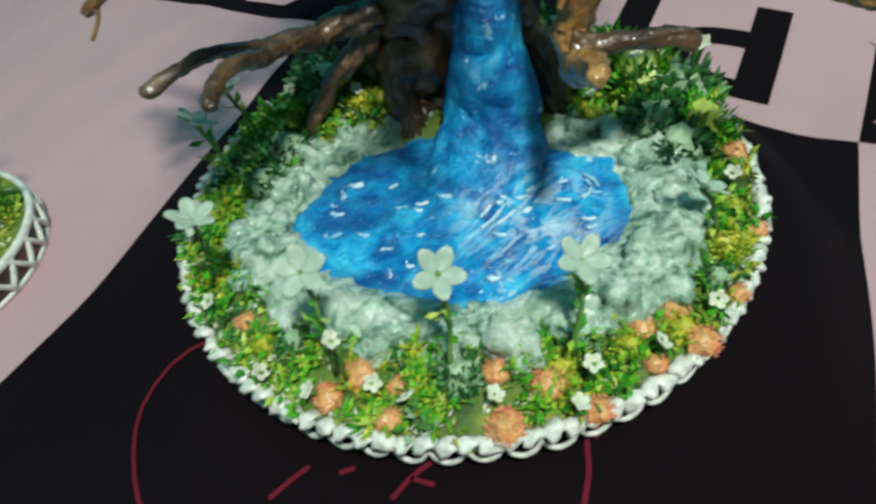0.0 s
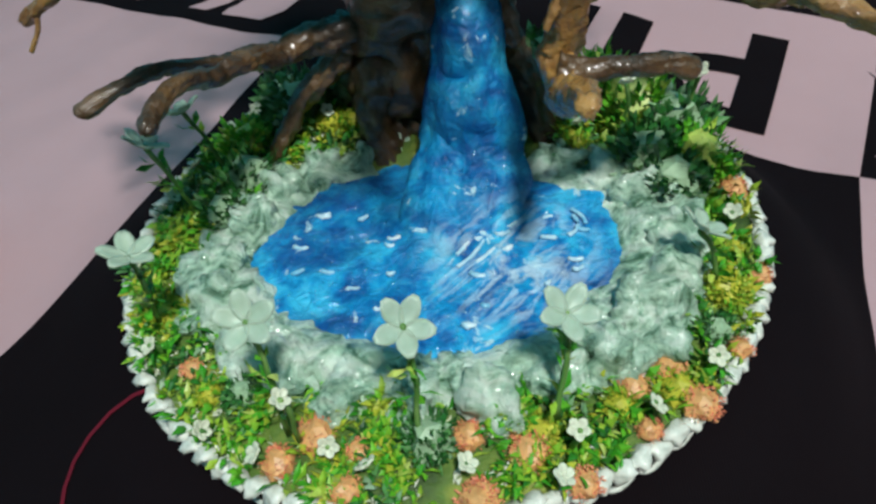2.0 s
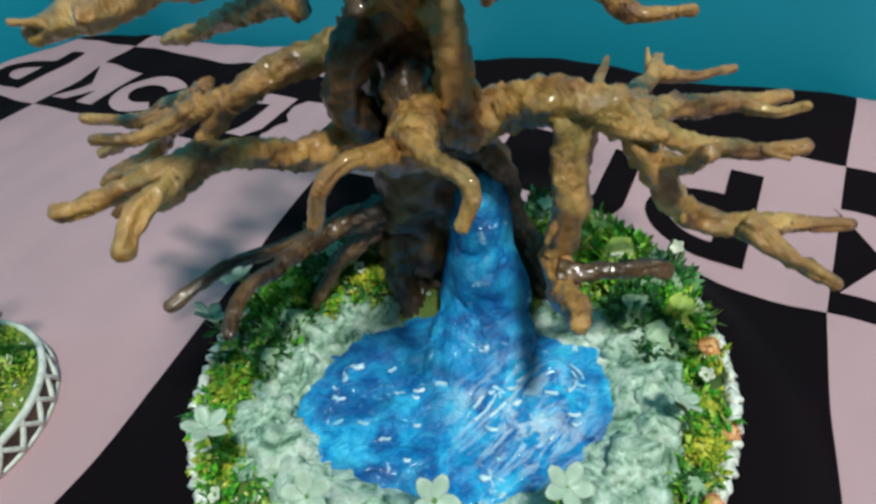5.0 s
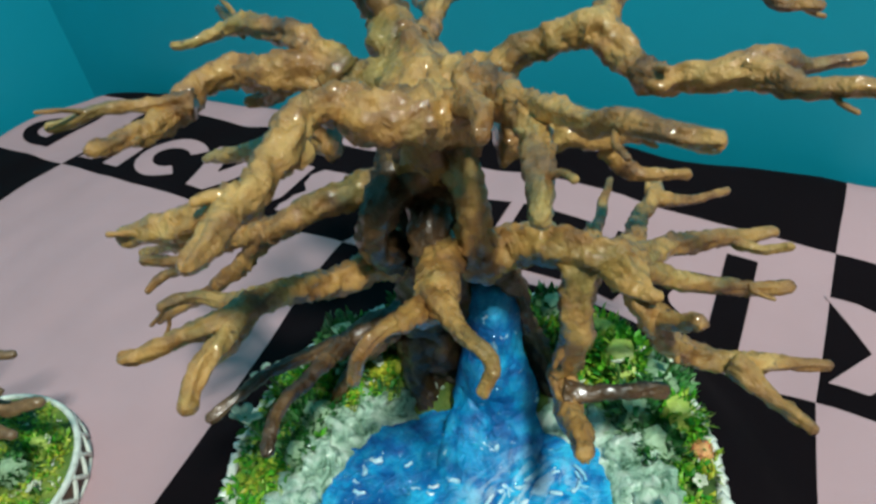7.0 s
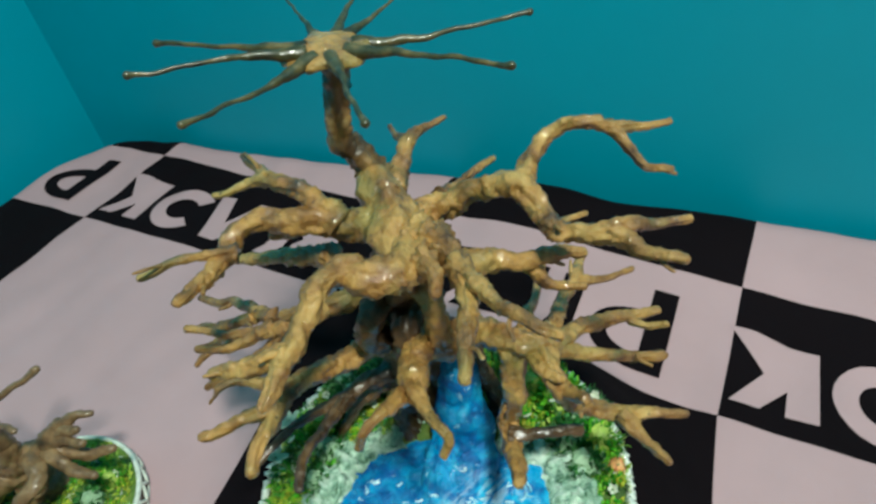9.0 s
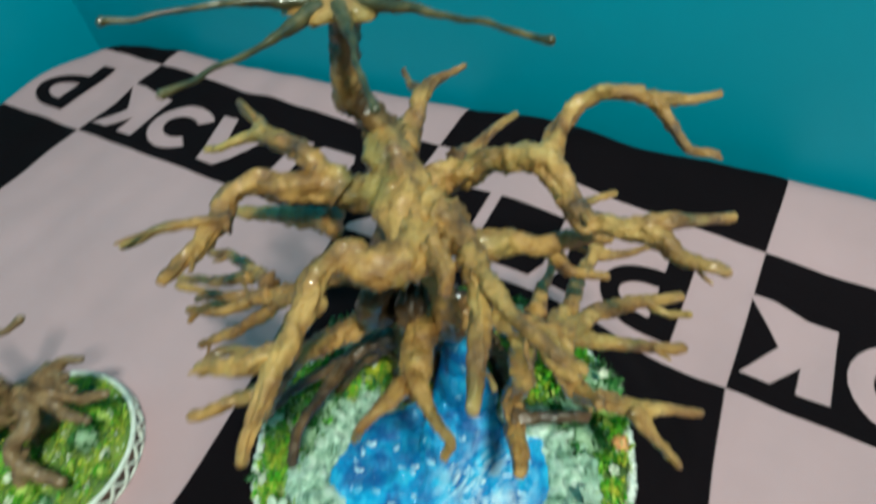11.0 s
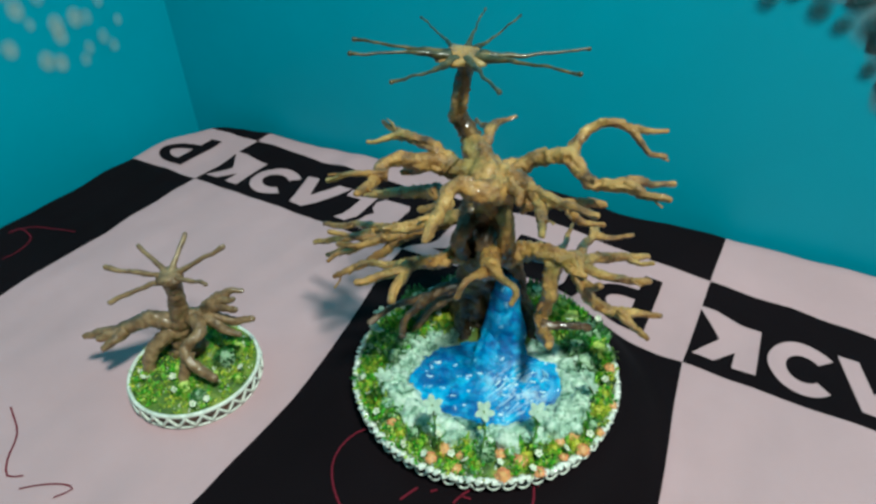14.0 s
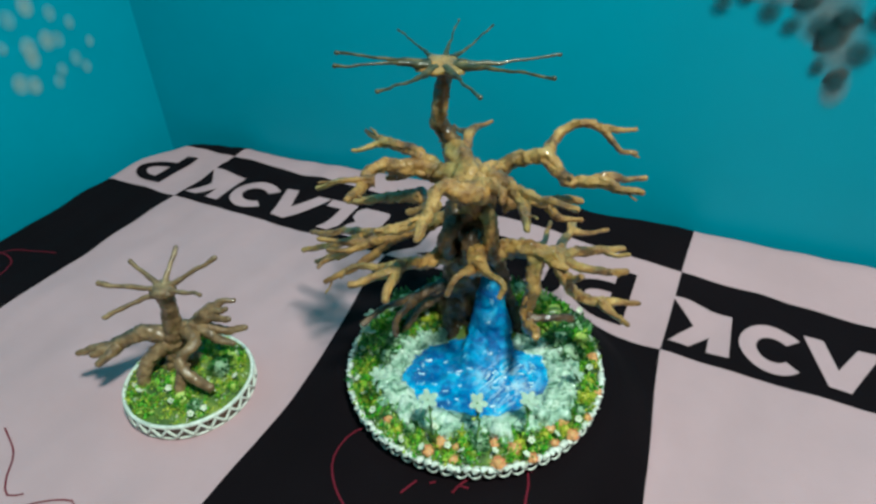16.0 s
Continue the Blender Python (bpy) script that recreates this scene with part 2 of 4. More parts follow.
def tube(bm, points, sides=20, step=0.0014, lumps=0.34, freq=170, wander=0.0011, gnarl=0.0):
    """A lumpy limb with rounded ends along (x, y, z, radius) points; gnarl adds crooks, grooves and a flared root."""
    line = spline(points, step)
    pos = [Vector(q[:3]) for q in line]
    pos = [q + wander * Vector((noise.noise(q * 95), noise.noise(q * 95 + Vector((7, 0, 0))), noise.noise(q * 95 + Vector((0, 7, 0))))) for q in pos]
    rad = [max(q[3], 0.0007) for q in line]
    if gnarl:
        last = max(1, len(pos) - 1)
        pos = [q + gnarl * 0.0042 * min(1.0, 3.0 * (1 - i / last) + 0.25) * Vector((noise.noise(q * 52 + Vector((3, 0, 0))), noise.noise(q * 52 + Vector((0, 11, 0))), noise.noise(q * 52 + Vector((0, 0, 5))))) for i, q in enumerate(pos)]
        rad = [r * (1 + 0.45 * gnarl * math.exp(-i * step / 0.005)) for i, r in enumerate(rad)]
    rings = []
    side = (pos[1] - pos[0]).normalized().orthogonal().normalized()
    r, tang = rad[-1], (pos[-1] - pos[-2]).normalized()
    ends = [(pos[-1] + tang * r * 0.45, r * 0.86), (pos[-1] + tang * r * 0.8, r * 0.52)]
    pos, rad = pos + [e[0] for e in ends], rad + [e[1] for e in ends]
    seed = points[0][0] * 310 + points[-1][1] * 170
    for i, (q, r) in enumerate(zip(pos, rad)):
        tang = (pos[min(i + 1, len(pos) - 1)] - pos[max(i - 1, 0)]).normalized()
        side = (side - tang * side.dot(tang)).normalized()
        up = tang.cross(side)
        ring = []
        for k in range(sides):
            a = 2 * math.pi * k / sides
            w = side * math.cos(a) + up * math.sin(a)
            s = q + w * r
            k1 = noise.noise(s * freq) * lumps + noise.noise(s * freq * 2.3) * lumps * 0.55 + noise.noise(s * freq * 5.0) * lumps * 0.25
            if gnarl:
                turn = a + i * 0.05
                groove = noise.noise(Vector((math.cos(turn) * 1.5 + seed, math.sin(turn) * 1.5, i * 0.06)))
                k1 += gnarl * (0.30 - 1.5 * abs(groove))
                k1 = min(max(k1, -0.45), 0.5)
            ring.append(bm.verts.new(q + w * r * (1 + k1)))
        rings.append(ring)
    for a, b in zip(rings, rings[1:]):
        for k in range(sides):
            bm.faces.new((a[k], a[(k + 1) % sides], b[(k + 1) % sides], b[k]))
    tip = bm.verts.new(pos[-1] + (pos[-1] - pos[-2]).normalized() * rad[-1] * 0.4)
    for k in range(sides):
        bm.faces.new((rings[-1][k], rings[-1][(k + 1) % sides], tip))
    bm.faces.new(tuple(reversed(rings[0])))


def limb(name, points, material, parent, label="", **kw):
    bm = bmesh.new()
    tube(bm, points, **kw)
    return part(name, bm, material, parent, label)


def lump(bm, centre, size, seed, rough=0.35, freq=60, level=3, turn=0.0):
    """An uneven boulder of half-sizes size."""
    res = bmesh.ops.create_icosphere(bm, subdivisions=level, radius=1.0)
    m = Matrix.Rotation(turn, 3, "Z")
    for v in res["verts"]:
        d = v.co.normalized()
        k = 1 + rough * noise.noise(d * 1.6 + Vector((seed, 0, 0))) + rough * 0.5 * noise.noise(d * 4.2 + Vector((0, seed, 0)))
        q = Vector((d.x * size[0], d.y * size[1], d.z * size[2])) * k
        v.co = Vector(centre) + m @ q


# ---- the room ----
CORNER = Vector((0.169, 0.064))
ALONG, ACROSS = Vector((0.916, -0.401)), Vector((0.401, 0.916))


def smooth(t):
    t = min(1.0, max(0.0, t))
    return t * t * (3 - 2 * t)


def sheet_height(x, y):
    r = math.hypot(x, y)
    far = -0.013 - 0.021 * smooth((x - 0.02) / 0.12) + 0.017 * smooth((y - 0.07) / 0.16) * smooth(x / 0.1) - 0.004 * smooth((y - 0.1) / 0.2) * smooth(-x / 0.1)
    z = far * smooth((r - 0.105) / 0.05)
    fold = 0.0018 * noise.noise(Vector((x * 9, y * 9, 0.3))) + 0.0014 * noise.noise(Vector((x * 26 + y * 8, y * 14, 4.3)))
    clear = smooth((math.hypot(x + 0.231, y + 0.008) - 0.058) / 0.05) * smooth((r - 0.12) / 0.05)
    fold += 0.0048 * noise.noise(Vector((x * 17 + y * 12, y * 6, 7.7))) * smooth((-0.10 - x) / 0.15) * clear + 0.0022 * noise.noise(Vector((x * 30 - y * 14, y * 12, 2.1))) * clear
    return z + fold * smooth((r - 0.12) / 0.05)


def back_edge(u):
    return 0.194 + 0.080 * u


LEFT_EDGE, ROUND, FALL = -0.704, 0.085, 0.02


def sheet_point(u, v, lift=0.0):
    """The sheet's surface: flat on the mattress, rounded and hanging down at its back and left edges."""
    ve = back_edge(u)
    dx, dy = max(0.0, LEFT_EDGE + ROUND - u), max(0.0, v - (ve - ROUND))
    d = math.hypot(dx, dy)
    inner = ROUND - FALL
    drop = 0.0
    if d > inner:
        w = d - inner
        a = min(w / FALL, math.pi / 2)
        out = inner + FALL * math.sin(a)
        drop = FALL * (1 - math.cos(a)) + max(0.0, w - FALL * math.pi / 2)
        u, v = (u if dx == 0 else LEFT_EDGE + ROUND - dx * out / d), (v if dy == 0 else ve - ROUND + dy * out / d)
    u += 0.11 * max(0.0, -v) * smooth((u + 0.25) / 0.25) - 0.026 * smooth((v + 0.17) / 0.17) * smooth((0.03 - v) / 0.03) * max(0.0, 1 - abs(u + 0.262) / 0.2)
    wob = 0.004 * noise.noise(Vector((u * 7, v * 7, 5.0)))
    p = CORNER + ALONG * (u + wob) + ACROSS * (v + 0.0015 * noise.noise(Vector((u * 8, v * 8, 9.0))))
    z = sheet_height(p.x, p.y) - drop + lift
    return Vector((p.x, p.y, z))


COLUMNS = (-0.875, -0.581, -0.259, 0.0, 0.29, 0.581)
BAND = 0.110


def grid_lines(a, b, marks, step):
    cuts = sorted({a, b, *[m for m in marks if a < m < b]})
    out = []
    for p, q in zip(cuts, cuts[1:]):
        n = max(1, round((q - p) / step))
        out += [p + (q - p) * i / n for i in range(n)]
    return out + [b]


bed_sheet = thing("bed_sheet", (0, 0, 0), "pale pink and black checked bed sheet with bold printed letters", "bed sheet")
us = grid_lines(-0.95, 0.75, COLUMNS, 0.008)
vs = grid_lines(-0.62, 0.42, (0.0, BAND), 0.008)
bm = bmesh.new()
table = [[bm.verts.new(sheet_point(u, v)) for u in us] for v in vs]
for j in range(len(vs) - 1):
    for i in range(len(us) - 1):
        f = bm.faces.new((table[j][i], table[j][i + 1], table[j + 1][i + 1], table[j + 1][i]))
        u, v = (us[i] + us[i + 1]) / 2, (vs[j] + vs[j + 1]) / 2
        column = sum(u > c for c in COLUMNS)
        row = 0 if v < 0 else (1 if v < BAND else 2)
        f.material_index = (column + (0 if row == 1 else 1)) % 2
sheet = part("cloth", bm, [black_cloth, pink_cloth], bed_sheet)
sheet.modifiers.new("thickness", "SOLIDIFY").thickness = 0.0008


def print_shape(outline, u0, v0, material, name="printed_letter"):
    """A flat print on the sheet: an outline in sheet metres, cut fine enough to follow the folds."""
    bm = bmesh.new()
    verts = [bm.verts.new((u0 + a, v0 + b, 0)) for a, b in outline]
    bm.faces.new(verts)
    bmesh.ops.triangulate(bm, faces=bm.faces[:])
    for _ in range(2):
        bmesh.ops.subdivide_edges(bm, edges=[e for e in bm.edges if e.calc_length() > 0.008], cuts=1, use_grid_fill=False)
        bmesh.ops.triangulate(bm, faces=bm.faces[:])
    for v in bm.verts:
        v.co = sheet_point(v.co.x, v.co.y, 0.0007)
    bmesh.ops.recalc_face_normals(bm, faces=bm.faces[:])
    return part(name, bm, material, bed_sheet, smooth=False)


def print_strip(rows, u0, material):
    """A printed band between two edges, given as pairs of points."""
    bm = bmesh.new()
    made = [[bm.verts.new(sheet_point(u0 + a[0] + (b[0] - a[0]) * k / 3, a[1] + (b[1] - a[1]) * k / 3, 0.0007)) for k in range(4)] for a, b in rows]
    for p, q in zip(made, made[1:]):
        for k in range(3):
            bm.faces.new((p[k], p[k + 1], q[k + 1], q[k]))
    bmesh.ops.recalc_face_normals(bm, faces=bm.faces[:])
    if bm.faces[0].normal.z < 0:
        bmesh.ops.reverse_faces(bm, faces=bm.faces[:])
    return part("printed_letter", bm, material, bed_sheet, smooth=False)


def arc(cx, cy, rx, ry, a0, a1, thick, n=18):
    outer = [(cx + rx * math.cos(radians(a0 + (a1 - a0) * i / n)), cy + ry * math.sin(radians(a0 + (a1 - a0) * i / n))) for i in range(n + 1)]
    inner = [(cx + (rx - thick) * math.cos(radians(a0 + (a1 - a0) * i / n)), cy + (ry - thick) * math.sin(radians(a0 + (a1 - a0) * i / n))) for i in range(n + 1)]
    return list(zip(outer, inner))


def white_word(u0):
    v0 = 0.0
    print_shape([(0.037, 0.014), (0.056, 0.014), (0.054, 0.070), (0.036, 0.070), (0.036, 0.049), (0.014, 0.074), (-0.003, 0.074), (0.022, 0.042), (0.004, 0.014), (0.022, 0.014), (0.037, 0.034)], u0, v0, pink_cloth)
    print_strip(arc(0.092, 0.042, 0.030, 0.030, 42, 318, 0.015), u0, pink_cloth)
    print_shape([(0.117, 0.072), (0.134, 0.072), (0.146, 0.038), (0.162, 0.072), (0.180, 0.072), (0.155, 0.014), (0.137, 0.014)], u0, v0, pink_cloth)
    print_shape([(0.182, 0.072), (0.218, 0.072), (0.218, 0.014), (0.202, 0.014), (0.202, 0.058), (0.182, 0.058)], u0, v0, pink_cloth)
    print_shape([(0.228, 0.072), (0.262, 0.072), (0.266, 0.064), (0.266, 0.014), (0.232, 0.014), (0.225, 0.022), (0.225, 0.034), (0.232, 0.042), (0.224, 0.050), (0.222, 0.062)], u0, v0, pink_cloth)


def dark_word(u1, whole=True):
    print_shape([(-0.058, 0.014), (-0.040, 0.014), (-0.040, 0.086), (-0.058, 0.086)], u1, 0, black_cloth)
    print_strip(arc(-0.060, 0.040, 0.036, 0.026, 85, 275, 0.013), u1, black_cloth)
    if not whole:
        return
    print_shape([(-0.122, 0.014), (-0.106, 0.014), (-0.106, 0.074), (-0.122, 0.074)], u1, 0, black_cloth)
    print_shape([(-0.184, 0.014), (-0.170, 0.014), (-0.149, 0.050), (-0.149, 0.014), (-0.134, 0.014), (-0.134, 0.074), (-0.148, 0.074), (-0.169, 0.038), (-0.169, 0.074), (-0.184, 0.074)], u1, 0, black_cloth)
    print_shape([(-0.208, 0.014), (-0.193, 0.014), (-0.193, 0.074), (-0.208, 0.074), (-0.208, 0.052), (-0.228, 0.074), (-0.246, 0.074), (-0.222, 0.044), (-0.243, 0.014), (-0.226, 0.014), (-0.208, 0.036)], u1, 0, black_cloth)


white_word(0.0)
white_word(-0.581)
dark_word(0.0)
dark_word(-0.581, False)


def scribble(points, width=0.0013):
    line = spline([(a, b, 0, 0) for a, b in points], 0.006)
    bm = bmesh.new()
    rows = []
    for i, q in enumerate(line):
        d = Vector((line[min(i + 1, len(line) - 1)] - line[max(i - 1, 0)])[:2]).normalized()
        s = Vector((-d.y, d.x)) * width / 2
        rows.append([bm.verts.new(sheet_point(q[0] + s.x * k, q[1] + s.y * k, 0.0006)) for k in (-1, 1)])
    for a, b in zip(rows, rows[1:]):
        bm.faces.new((a[0], b[0], b[1], a[1]))
    bmesh.ops.recalc_face_normals(bm, faces=bm.faces[:])
    return part("red_pen_line", bm, red_print, bed_sheet, "thin red pen stroke")


# walls that meet in a corner behind the mattress, and the unseen rest of a small bedroom
def slab(name, a, b, c, d, thick, material, label):
    bm = bmesh.new()
    lo = [Vector(p) for p in (a, b, c, d)]
    n = (lo[1] - lo[0]).cross(lo[3] - lo[0]).normalized() * thick
    vl, vh = [bm.verts.new(p) for p in lo], [bm.verts.new(p + n) for p in lo]
    bm.faces.new(vl[::-1])
    bm.faces.new(vh)
    for i in range(4):
        bm.faces.new((vl[i], vl[(i + 1) % 4], vh[(i + 1) % 4], vh[i]))
    bmesh.ops.recalc_face_normals(bm, faces=bm.faces[:])
    ob = new(name, mesh_of(name, bm, material, False))
    return tagged(ob, label, kind="structure")


def room(u, v, z):
    p = CORNER + ALONG * u + ACROSS * v
    return (p.x, p.y, z)


LEFT, RIGHT, FRONT, FLOOR, TOP = -0.735, 2.2, -2.4, -0.5, 2.0


def wall_v(u):
    return back_edge(u) + 0.008


slab("wall_back", room(LEFT, wall_v(LEFT), FLOOR), room(RIGHT, wall_v(RIGHT), FLOOR), room(RIGHT, wall_v(RIGHT), TOP), room(LEFT, wall_v(LEFT), TOP), -0.1, teal_paint, "teal painted plaster wall behind the bed")
slab("wall_left", room(LEFT, FRONT, FLOOR), room(LEFT, wall_v(LEFT), FLOOR), room(LEFT, wall_v(LEFT), TOP), room(LEFT, FRONT, TOP), -0.1, teal_paint, "teal painted plaster wall beside the bed")
# Unseen walls, ceiling and floor added to close the room and bounce light.
slab("wall_right", room(RIGHT, FRONT, FLOOR), room(RIGHT, wall_v(RIGHT), FLOOR), room(RIGHT, wall_v(RIGHT), TOP), room(RIGHT, FRONT, TOP), 0.1, bounce_beige, "plain beige wall, unseen, added to bounce neutral light")
slab("wall_front", room(LEFT, FRONT, FLOOR), room(RIGHT, FRONT, FLOOR), room(RIGHT, FRONT, TOP), room(LEFT, FRONT, TOP), 0.1, bounce_beige, "plain beige wall, unseen, added to bounce neutral light")
slab("ceiling", room(LEFT, FRONT, TOP), room(RIGHT, FRONT, TOP), room(RIGHT, wall_v(RIGHT), TOP), room(LEFT, wall_v(LEFT), TOP), 0.1, white_paint, "plain white ceiling, unseen, added to close the room and bounce light")
slab("floor", room(LEFT, FRONT, FLOOR), room(RIGHT, FRONT, FLOOR), room(RIGHT, wall_v(RIGHT), FLOOR), room(LEFT, wall_v(LEFT), FLOOR), -0.1, floor_tile, "plain tiled floor, unseen, added to close the room and bounce light")
mattress = thing("mattress", (0, 0, 0), "thick mattress under the checked bed sheet", "mattress")
bm = bmesh.new()
vl = [bm.verts.new(room(u, v, z)) for z in (FLOOR, -0.075) for u, v in ((-0.67, -0.6), (0.72, -0.6), (0.72, 0.20), (-0.67, 0.09))]
for q in ((0, 1, 2, 3), (4, 5, 6, 7), (0, 1, 5, 4), (1, 2, 6, 5), (2, 3, 7, 6), (3, 0, 4, 7)):
    bm.faces.new([vl[i] for i in q])
bmesh.ops.recalc_face_normals(bm, faces=bm.faces[:])
bmesh.ops.bevel(bm, geom=bm.edges[:], offset=0.03, segments=3, affect="EDGES")
part("padding", bm, white_paint, mattress)


# ---- the large tree diorama ----
H, R = 0.015, 0.1
diorama = thing("tree_diorama", (0, 0, 0), "handmade glazed clay tree with blue waterfall and pond, on flowered base", "diorama")


def lathe(profile, sides=96, wob=0.0):
    bm = bmesh.new()
    rings = []
    for r, z in profile:
        ring = []
        for k in range(sides):
            a = 2 * math.pi * k / sides
            q = Vector((math.cos(a) * r, math.sin(a) * r, z))
            q.z += wob * noise.noise(q * 60)
            ring.append(bm.verts.new(q))
        rings.append(ring)
    for a, b in zip(rings, rings[1:]):
        for k in range(sides):
            bm.faces.new((a[k], a[(k + 1) % sides], b[(k + 1) % sides], b[k]))
    bm.faces.new(rings[0][::-1])
    bm.faces.new(rings[-1])
    bmesh.ops.recalc_face_normals(bm, faces=bm.faces[:])
    return bm


part("base_board", lathe([(0.088, 0.0), (0.093, 0.001), (0.097, 0.010), (0.098, 0.0135)]), brown_side, diorama, "dark brown round base board")


def ground_z(x, y):
    r = math.hypot(x, y) / R
    z = H - 0.010 * smooth((1.12 - math.hypot(x / 0.057, (y + 0.020) / 0.040)) / 0.2) + 0.004 * (1 - r ** 4) + 0.002 * noise.noise(Vector((x * 60, y * 60, 2)))
    return z + 0.012 * smooth((y - 0.01) / 0.06) * smooth((1.0 - r) / 0.35)


bm = bmesh.new()
rings = [[bm.verts.new((0, 0, ground_z(0, 0)))]]
for i in range(1, 25):
    r = 0.0985 * i / 24
    rings.append([bm.verts.new((r * math.cos(2 * math.pi * k / 96), r * math.sin(2 * math.pi * k / 96), ground_z(r * math.cos(2 * math.pi * k / 96), r * math.sin(2 * math.pi * k / 96)) - (0.0035 if i == 24 else 0))) for k in range(96)])
for k in range(96):
    bm.faces.new((rings[0][0], rings[1][k], rings[1][(k + 1) % 96]))
    for a, b in zip(rings[1:], rings[2:]):
        bm.faces.new((a[k], b[k], b[(k + 1) % 96], a[(k + 1) % 96]))
part("ground_cover", bm, soil_green, diorama, "mossy green ground painted on the base")

# pond
POND = [(-0.055, -0.021), (-0.047, -0.034), (-0.033, -0.046), (-0.012, -0.054), (0.008, -0.056), (0.030, -0.050), (0.048, -0.036), (0.057, -0.018), (0.055, -0.002), (0.046, 0.006), (0.030, 0.014), (0.028, 0.032), (-0.012, 0.034), (-0.016, 0.020), (-0.038, 0.012), (-0.050, -0.004)]


def loop_points(pts, n):
    closed = [(*p, 0, 0) for p in pts]
    line = spline(closed[-2:] + closed + closed[:2], 0.003)
    total = len(line)
    out = []
    ang = [math.atan2(q[1] + 0.012, q[0]) for q in line]
    for k in range(n):
        a = -math.pi + 2 * math.pi * k / n
        i = min(range(total), key=lambda j: abs(math.remainder(ang[j] - a, 2 * math.pi)))
        out.append((line[i][0], line[i][1]))
    return out


shore = loop_points(POND, 72)
bm = bmesh.new()
rings = []
for i in range(1, 15):
    k = i / 14
    ring = []
    for x, y in shore:
        q = Vector((x * k, -0.012 + (y + 0.012) * k, 0))
        w = noise.noise(q * 110) * 0.0013 + noise.noise(q * 240) * 0.0006
        ring.append(bm.verts.new((q.x * 1.05, -0.012 + (q.y + 0.012) * 1.05, 0.0182 + w * 1.3 + 0.001 * (1 - k))))
    rings.append(ring)
c = bm.verts.new((0, -0.012, 0.0195))
n = len(shore)
for k in range(n):
    bm.faces.new((c, rings[0][k], rings[0][(k + 1) % n]))
    for a, b in zip(rings, rings[1:]):
        bm.faces.new((a[k], b[k], b[(k + 1) % n], a[(k + 1) % n]))
bmesh.ops.recalc_face_normals(bm, faces=bm.faces[:])
part("pond_water", bm, water_paint, diorama, "glossy blue resin pond with white painted ripples")

# waterfall: a rippled sheet that falls from a hollow in the trunk
bm = bmesh.new()
fall = spline([(0.011, 0.050, 0.075, 0.0070), (0.012, 0.040, 0.074, 0.0076), (0.0125, 0.032, 0.064, 0.0086), (0.013, 0.029, 0.052, 0.0100), (0.0125, 0.022, 0.044, 0.0120), (0.0125, 0.020, 0.032, 0.0150), (0.0115, 0.010, 0.0235, 0.0180), (0.010, 0.000, 0.0195, 0.0190), (0.009, -0.012, 0.0150, 0.0190)], 0.0012)
rows = []
for q in fall:
    row = []
    for k in range(25):
        s = (k / 24 - 0.5) * 2
        p = Vector((q[0] + s * q[3], q[1] + (1 - s * s) * -0.006 + abs(s) ** 3 * 0.004, q[2]))
        p += Vector((0, -1, 0.6)) * (noise.noise(Vector((p.x * 300, p.z * 90, p.y * 90))) * 0.0016 + noise.noise(p * 170) * 0.0014)
        row.append(bm.verts.new(p))
    rows.append(row)
for a, b in zip(rows, rows[1:]):
    for k in range(24):
        bm.faces.new((a[k], b[k], b[k + 1], a[k + 1]))
bmesh.ops.recalc_face_normals(bm, faces=bm.faces[:])
w = part("waterfall", bm, water_paint, diorama, "glossy blue painted waterfall")
w.modifiers.new("thickness", "SOLIDIFY").thickness = -0.003

# dabs of white paint: a swirl under the fall, flecks over the pond and streaks down the fall
dab_rng = random.Random(11)


def stroke(points, radius):
    """A raised brush stroke, thin at both ends."""
    n = len(points) - 1
    bm = bmesh.new()
    tube(bm, [(*p, max(0.00015, radius * math.sin(math.pi * (0.08 + 0.84 * i / n)))) for i, p in enumerate(points)], 7, 0.0012, 0.45, 500, 0.0004)
    part("foam_stroke", bm, foam_white, diorama)


for i in range(3):
    k = dab_rng.uniform(0, 1)
    x, y = -0.006 + 0.040 * k + dab_rng.uniform(-0.009, 0.009), -0.046 + 0.034 * k + dab_rng.uniform(-0.010, 0.010)
    s, t, bend = dab_rng.uniform(0.003, 0.0105), 0.62 + dab_rng.uniform(-0.35, 0.35) + 0.7 * k, dab_rng.uniform(0.05, 0.25)
    stroke([(x + s * j * math.cos(t + bend * j), y + s * j * math.sin(t + bend * j), 0.0190) for j in (-1, -0.6, -0.2, 0.2, 0.6, 1)], dab_rng.uniform(0.0002, 0.0005))
for i in range(6):
    a, r, span = dab_rng.uniform(0, 6.28), dab_rng.uniform(0.004, 0.011), dab_rng.uniform(0.4, 1.1)
    stroke([(0.037 + r * math.cos(a + span * k / 4), -0.010 + r * 0.8 * math.sin(a + span * k / 4), 0.0190) for k in range(5)], dab_rng.uniform(0.0003, 0.0008))
for i in range(26):
    a, r, t = dab_rng.uniform(0, 2 * math.pi), math.sqrt(dab_rng.uniform(0.02, 0.85)), dab_rng.uniform(-0.5, 0.5)
    x, y, s = r * math.cos(a) * 0.052, -0.020 + r * math.sin(a) * 0.033, dab_rng.uniform(0.0007, 0.0022)
    stroke([(x + s * k * math.cos(t), y + s * k * math.sin(t) + 0.0006 * k * k, 0.0190) for k in (-1, 0, 1)], dab_rng.uniform(0.0006, 0.0012))
